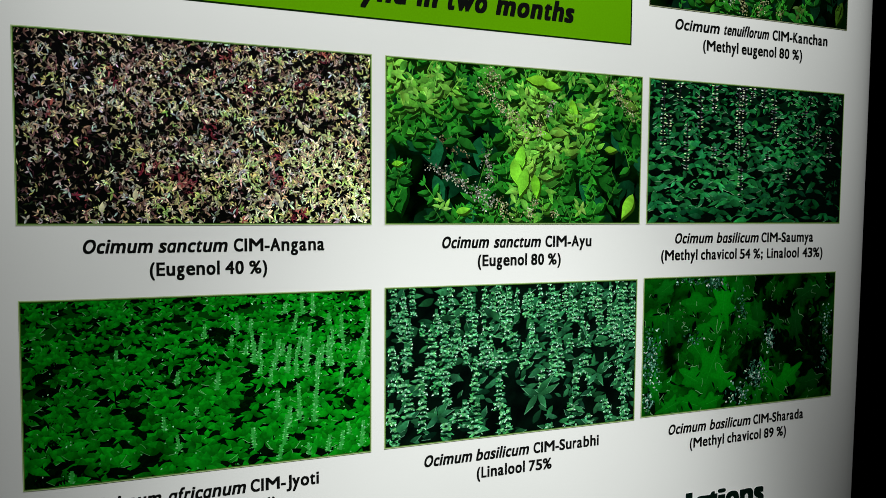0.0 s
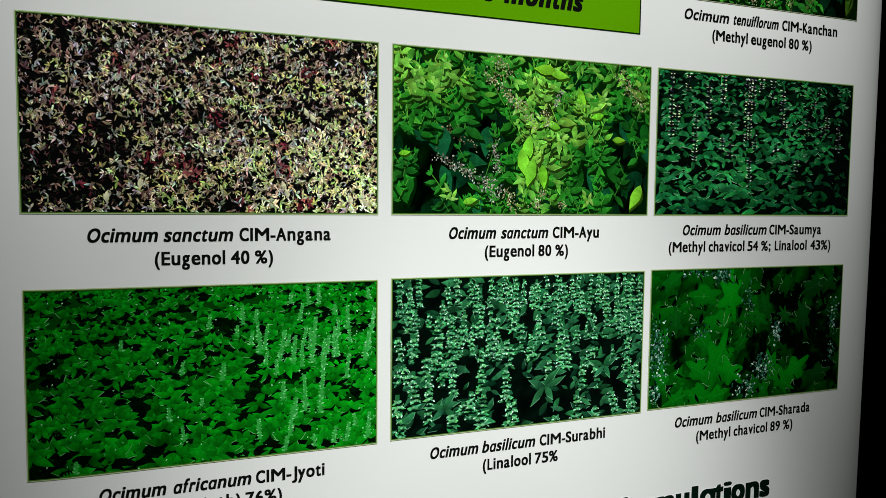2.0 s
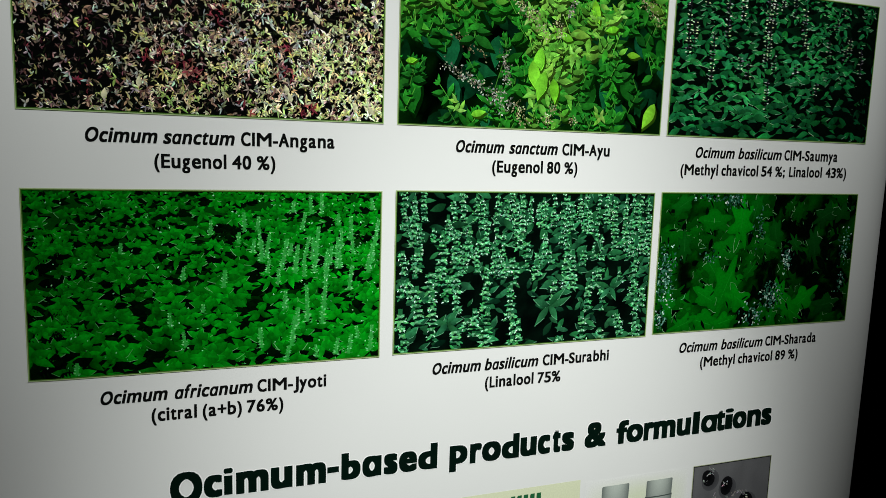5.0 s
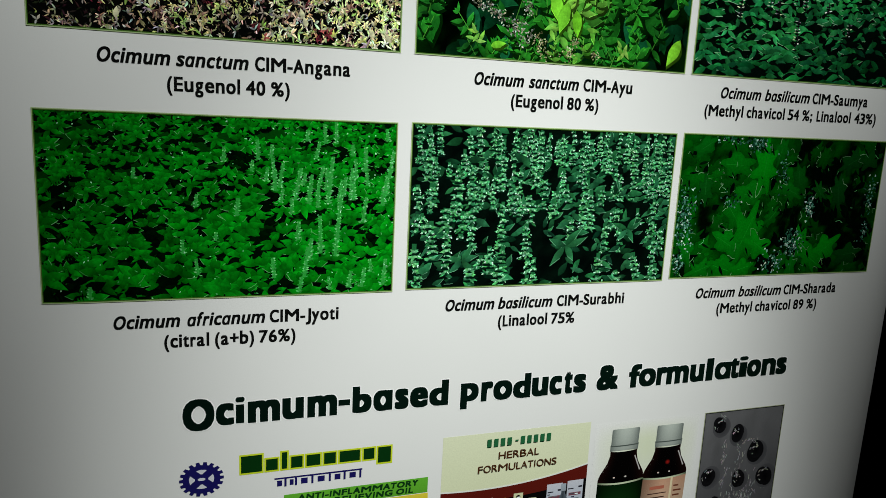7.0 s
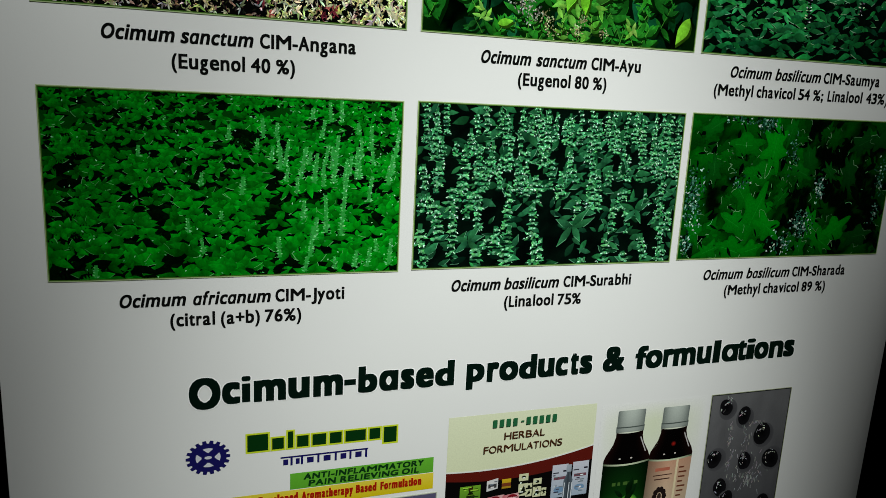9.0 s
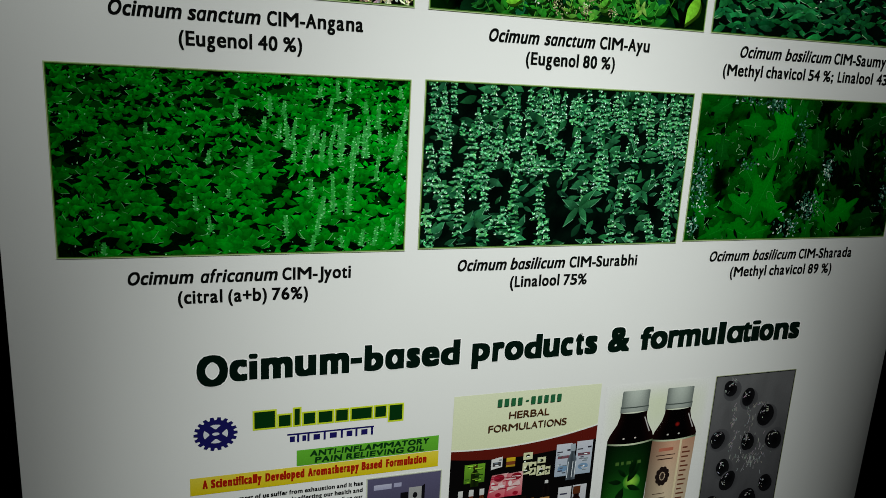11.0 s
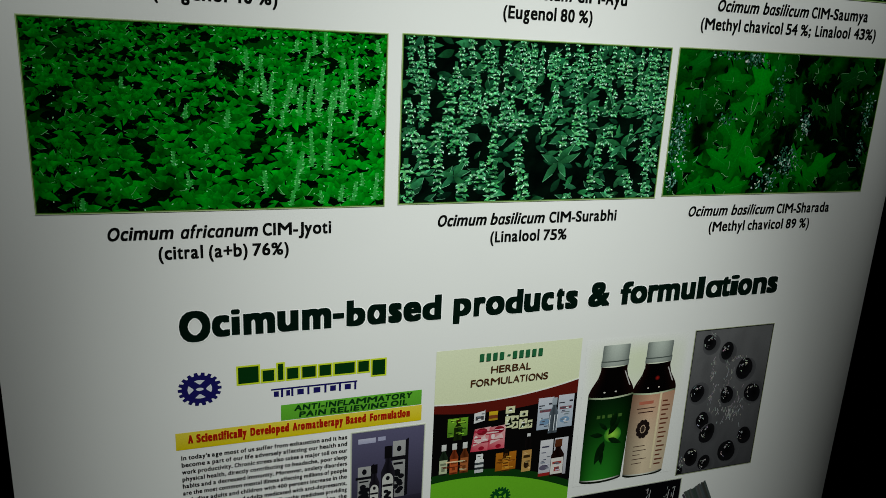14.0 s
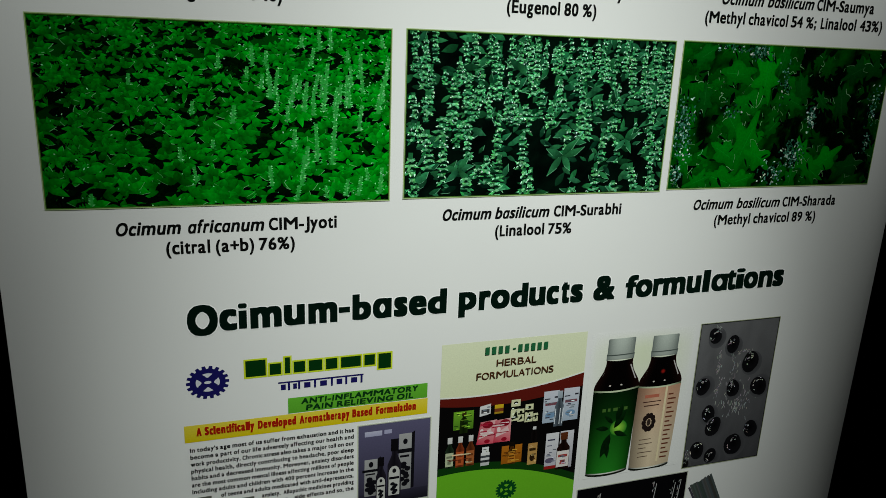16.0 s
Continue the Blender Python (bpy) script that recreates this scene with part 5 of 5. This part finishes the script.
def syrup_bottles(s):
    def backing(u, v):
        k = max(0.0, 1 - 2 * abs(u - 0.5)) ** 0.5 * max(0.0, min(1.0, (v - 0.45) * 3, (1 - v) * 9))
        return mix((0.78, 0.785, 0.77), ink(203, 210, 184), k)

    s.wash(18, 24, backing)
    bands = 22

    def turned(cu, lean, base, prof, tone, sag=0.1):
        """Rounded slices between (half width, height) pairs; tone: the colour at -1 to 1 across and a height."""
        for (a, t0), (b, t1) in zip(prof, prof[1:]):
            for i in range(bands):
                p, q = -1 + 2 * i / bands, -1 + 2 * (i + 1) / bands
                c0, c1 = cu + lean * (t0 - base), cu + lean * (t1 - base)
                p0, q0, p1, q1 = (-sag * w * (1 - k * k) for w, k in ((a, p), (a, q), (b, p), (b, q)))
                s.poly([(c0 + a * p, t0 + p0), (c0 + a * q, t0 + q0), (c1 + b * q, t1 + q1), (c1 + b * p, t1 + p1)], [tone(p, t0), tone(q, t0), tone(q, t1), tone(p, t1)])

    for cu, top, base, green in ((0.2740, 1.0650, 0.9165, False), (0.2232, 1.0660, 0.9175, True)):
        cu, half, lean = cu - s.x0, 0.0258, 0.02
        v0, v1 = base - s.z0, top - s.z0
        sh, neck, capb = v1 - 0.054, v1 - 0.027, v1 - 0.0225
        glass, deep = ink(36, 15, 12), ink(4, 3, 3)
        low = half * 0.93
        s.oval(cu, v0, low * 1.02, 0.0045, ink(20, 24, 16), n=24)
        turned(cu, lean, v0, ((half, sh - 0.004), (half, sh + 0.003), (half * 0.93, sh + 0.008), (half * 0.8, sh + 0.0135), (half * 0.66, sh + 0.0195), (half * 0.58, neck), (half * 0.58, capb)), lambda p, t: mix(deep, glass, max(0.0, abs(p) - 0.45) ** 1.5))

        def label(p, t):
            k, up = 1 - p * p, (t - v0) / (sh - v0)
            if green:
                c = mix(ink(38, 120, 32), ink(7, 28, 9), min(1, up * 1.3))
                return tuple(x * (0.22 + 0.78 * k) for x in c)
            c = mix(ink(202, 184, 156), ink(186, 136, 110), max(0.0, up - 0.45) * 1.6)
            return tuple(x * (0.3 + 0.7 * min(1.0, max(0.0, p + 1) * 1.1)) * (1.0 - 0.25 * max(0.0, p)) for x in c)

        turned(cu, lean, v0, ((low, v0 + 0.001), (half * 0.97, v0 + 0.03), (half * 0.99, sh - 0.03), (half, sh - 0.001)), label)
        turned(cu, lean, v0, ((low * 0.97, v0 + 0.0002), (low * 0.99, v0 + 0.0016)), lambda p, t: mix(ink(30, 34, 28), ink(206, 210, 200), 1 - p * p))
        turned(cu, lean, v0, ((half, sh - 0.0016), (half, sh + 0.0002)), lambda p, t: mix(ink(70, 84, 60), ink(190, 200, 170), 1 - p * p))
        shift = lambda t: cu + lean * (t - v0)
        if green:
            for k, w in enumerate((0.004, 0.003, 0.005, 0.003, 0.004)):
                u = shift(sh - 0.022) - 0.013 + k * 0.0062
                s.rect(u, sh - 0.025, u + w, sh - 0.0215, ink(64, 96, 40))
            s.oval(cu + 0.009, v0 + 0.05, 0.010, 0.009, ink(150, 206, 70), ink(34, 112, 30), n=16)
            for u, v, a, l in ((0.004, 0.05, 1.0, 0.024), (0.002, 0.056, 2.4, 0.014), (0.0, 0.044, -1.9, 0.028), (0.004, 0.046, -0.4, 0.018), (-0.002, 0.05, 3.0, 0.016), (0.006, 0.058, 1.3, 0.02), (-0.004, 0.036, -1.4, 0.02), (0.0, 0.03, -2.3, 0.014)):
                s.blade(cu + u, v0 + v, a, l, l * 0.34, ink(7, 32, 9), 0.7)
        else:
            dark = ink(60, 34, 28)
            s.rect(cu - 0.016, sh - 0.0195, cu + 0.006, sh - 0.0185, dark)
            s.rect(cu - 0.014, sh - 0.024, cu + 0.004, sh - 0.0228, dark)
            s.rect(cu - 0.014, sh - 0.0145, cu + 0.003, sh - 0.011, ink(168, 96, 76))
            for k in range(10):
                a = 2 * math.pi * k / 10
                s.oval(cu - 0.006 + 0.0058 * math.cos(a), v0 + 0.052 + 0.0078 * math.sin(a), 0.0028, 0.0034, ink(30, 22, 20), n=8)
            s.oval(cu - 0.006, v0 + 0.052, 0.0024, 0.004, ink(50, 40, 34), n=10)
            for k in range(5):
                s.rect(cu - 0.015, v0 + 0.012 + 0.005 * k, cu - 0.015 + (0.012, 0.017, 0.009, 0.016, 0.014)[k], v0 + 0.0128 + 0.005 * k, dark)
            s.poly([(cu + 0.008, v0 + 0.004), (cu + 0.0105, v0 + 0.004), (cu + 0.0125, sh - 0.003), (cu + 0.010, sh - 0.003)], ink(210, 196, 160))
            for k in range(15):
                v = v0 + 0.008 + 0.0052 * k
                s.rect(shift(v) + 0.0125, v, shift(v) + 0.0125 + (0.008, 0.0095, 0.006)[k % 3], v + 0.0017, ink(96, 50, 34))
            s.oval(shift(sh) + 0.002, sh + 0.014, 0.003, 0.0028, ink(150, 26, 20), ink(12, 6, 6), n=12)
        s.stroke([(shift(neck) + half * 0.5, neck - 0.002), (shift(neck) + half * 0.62, neck - 0.009), (shift(sh) + half * 0.8, sh + 0.009)], 0.0012, ink(176, 172, 170))
        for k in (-0.3, 0.2):
            s.oval(shift(sh) + half * k, sh + 0.0035, 0.0013, 0.0009, ink(190, 186, 180), n=7)
        # cap with a rolled rim
        grey = lambda p, t: mix(ink(96, 104, 100), ink(176, 184, 176), (1 - p * p) * (0.55 + 0.45 * (t - capb) / (v1 - capb)))
        turned(cu, lean, v0, ((half * 0.6, capb), (half * 0.61, capb + 0.006), (half * 0.585, capb + 0.007), (half * 0.59, v1 - 0.001), (half * 0.56, v1)), grey, 0.0)
        turned(cu, lean, v0, ((half * 0.61, capb + 0.0048), (half * 0.61, capb + 0.006)), lambda p, t: ink(70, 78, 74), 0.04)


photo(0.192, 0.913, 0.312, 1.073, "photo print of two brown syrup bottles with grey caps", None, syrup_bottles)


def bead_photo(s):
    rng = random.Random(77)
    s.rect(0, 0, s.w, s.h, ink(66, 66, 69), ink(92, 92, 94), slices=4)
    s.wash(24, 36, lambda u, v: tuple(x * (1 + 0.16 * cloudy(u, v, 4, 5)) for x in mix(ink(64, 64, 67), ink(92, 92, 94), v)))
    shine = ink(200, 200, 200)
    for i in range(130):
        u, v = rng.gauss(0.58, 0.12) * s.w, rng.gauss(0.42, 0.06) * s.h
        if i > 95:
            u, v = rng.choice((0.3, 0.48, 0.55, 0.7)) * s.w + rng.uniform(-0.003, 0.003), rng.uniform(0.45, 0.8) * s.h
        a = rng.uniform(0.9, 2.2)
        l = rng.uniform(0.002, 0.006)
        s.stroke([(u, v), (u + l * math.cos(a), v + l * math.sin(a))], 0.0006, vary(rng, ink(146, 146, 146), 0.35))
    for u, v, r in ((0.2, 0.91, 0.0092), (0.43, 0.84, 0.0094), (0.7, 0.71, 0.0112), (0.86, 0.54, 0.0112), (0.13, 0.58, 0.0104), (0.52, 0.53, 0.0092), (0.24, 0.37, 0.0098), (0.33, 0.28, 0.0104), (0.16, 0.12, 0.0106), (0.36, 0.05, 0.0092), (0.64, 0.12, 0.0122), (0.83, 0.22, 0.0102), (0.02, 0.02, 0.006)):
        x, z, lean = u * s.w, v * s.h, rng.uniform(-0.5, 0.5)
        s.oval(x + 0.002, z - 0.002, r * 1.2, r * 1.25, ink(40, 40, 42), ink(72, 72, 75), n=18)
        for k in range(3):
            s.oval(x + rng.uniform(-0.2, 0.2) * r, z + rng.uniform(-0.25, 0.25) * r, r * rng.uniform(0.7, 0.86), r * rng.uniform(0.8, 1.06), ink(5, 5, 6), ink(18, 18, 20), lean, n=18)
        for k in range(9):
            a, p = rng.uniform(0.6, 4.0), rng.uniform(0.25, 0.8)
            pts = [(x + r * p * math.cos(a + 0.16 * m), z + r * p * math.sin(a + 0.16 * m)) for m in range(rng.randint(2, 4))]
            s.stroke(pts, rng.uniform(0.0003, 0.0007), vary(rng, shine, 0.6))
        s.oval(x - r * 0.25, z + r * 0.4, r * 0.16, r * 0.1, shine, ink(60, 60, 62), 0.6, n=8)
    strands = (((0.43, 0.8), (0.5, 0.7), (0.47, 0.62), (0.5, 0.57)), ((0.5, 0.78), (0.6, 0.8), (0.68, 0.77)), ((0.26, 0.78), (0.3, 0.7), (0.28, 0.66)), ((0.36, 0.62), (0.33, 0.56), (0.3, 0.52)), ((0.2, 0.99), (0.24, 0.95)), ((0.02, 0.12), (0.05, 0.06)))
    for pts in strands:
        for (a, b), (c, d) in zip(pts, pts[1:]):
            for k in range(16):
                t = rng.random()
                u, v = (a + (c - a) * t) * s.w + rng.gauss(0, 0.0012), (b + (d - b) * t) * s.h + rng.gauss(0, 0.0012)
                s.blade(u, v, math.atan2((d - b) * s.h, (c - a) * s.w) + rng.uniform(-0.5, 0.5), rng.uniform(0.0012, 0.004), rng.uniform(0.0004, 0.0009), vary(rng, ink(140, 140, 140), 0.5), 0.8)


photo(0.318, 0.907, 0.4165, 1.072, "photo print of shiny black beads on grey", ink(24, 24, 26), bead_photo)


def stalk_photo(s):
    rng = random.Random(83)
    s.rect(0, 0, s.w, s.h, ink(8, 8, 10), slices=4)
    for u in (0.025, 0.093, 0.117, 0.124):
        tip = s.h - rng.uniform(0.006, 0.012)
        s.stroke([(u - 0.006, 0), (u - 0.001, tip * 0.6), (u + 0.003, tip)], 0.0008, ink(170, 170, 170))
        for k in range(14):
            t = rng.uniform(0.3, 1)
            s.blade(u - 0.006 * (1 - t), tip * t, rng.uniform(0.4, 2.6), 0.004, 0.0011, vary(rng, ink(150, 150, 150), 0.4))


photo(0.192, 0.80, 0.326, 0.9015, "photo print of pale stalks on black", WHITE, stalk_photo)


def stick_bundle(s):
    rng = random.Random(91)
    for i in range(16):
        t = i / 15
        u, v = 0.002 + 0.026 * t, 0.082 + 0.010 * t + rng.uniform(-0.0015, 0.0015)
        s.stroke([(u, v), (u + 0.042, v - 0.085)], 0.0026, vary(rng, ink(66, 68, 70), 0.35))


photo(0.329, 0.80, 0.405, 0.8955, "photo print of a bundle of grey incense sticks", None, stick_bundle)
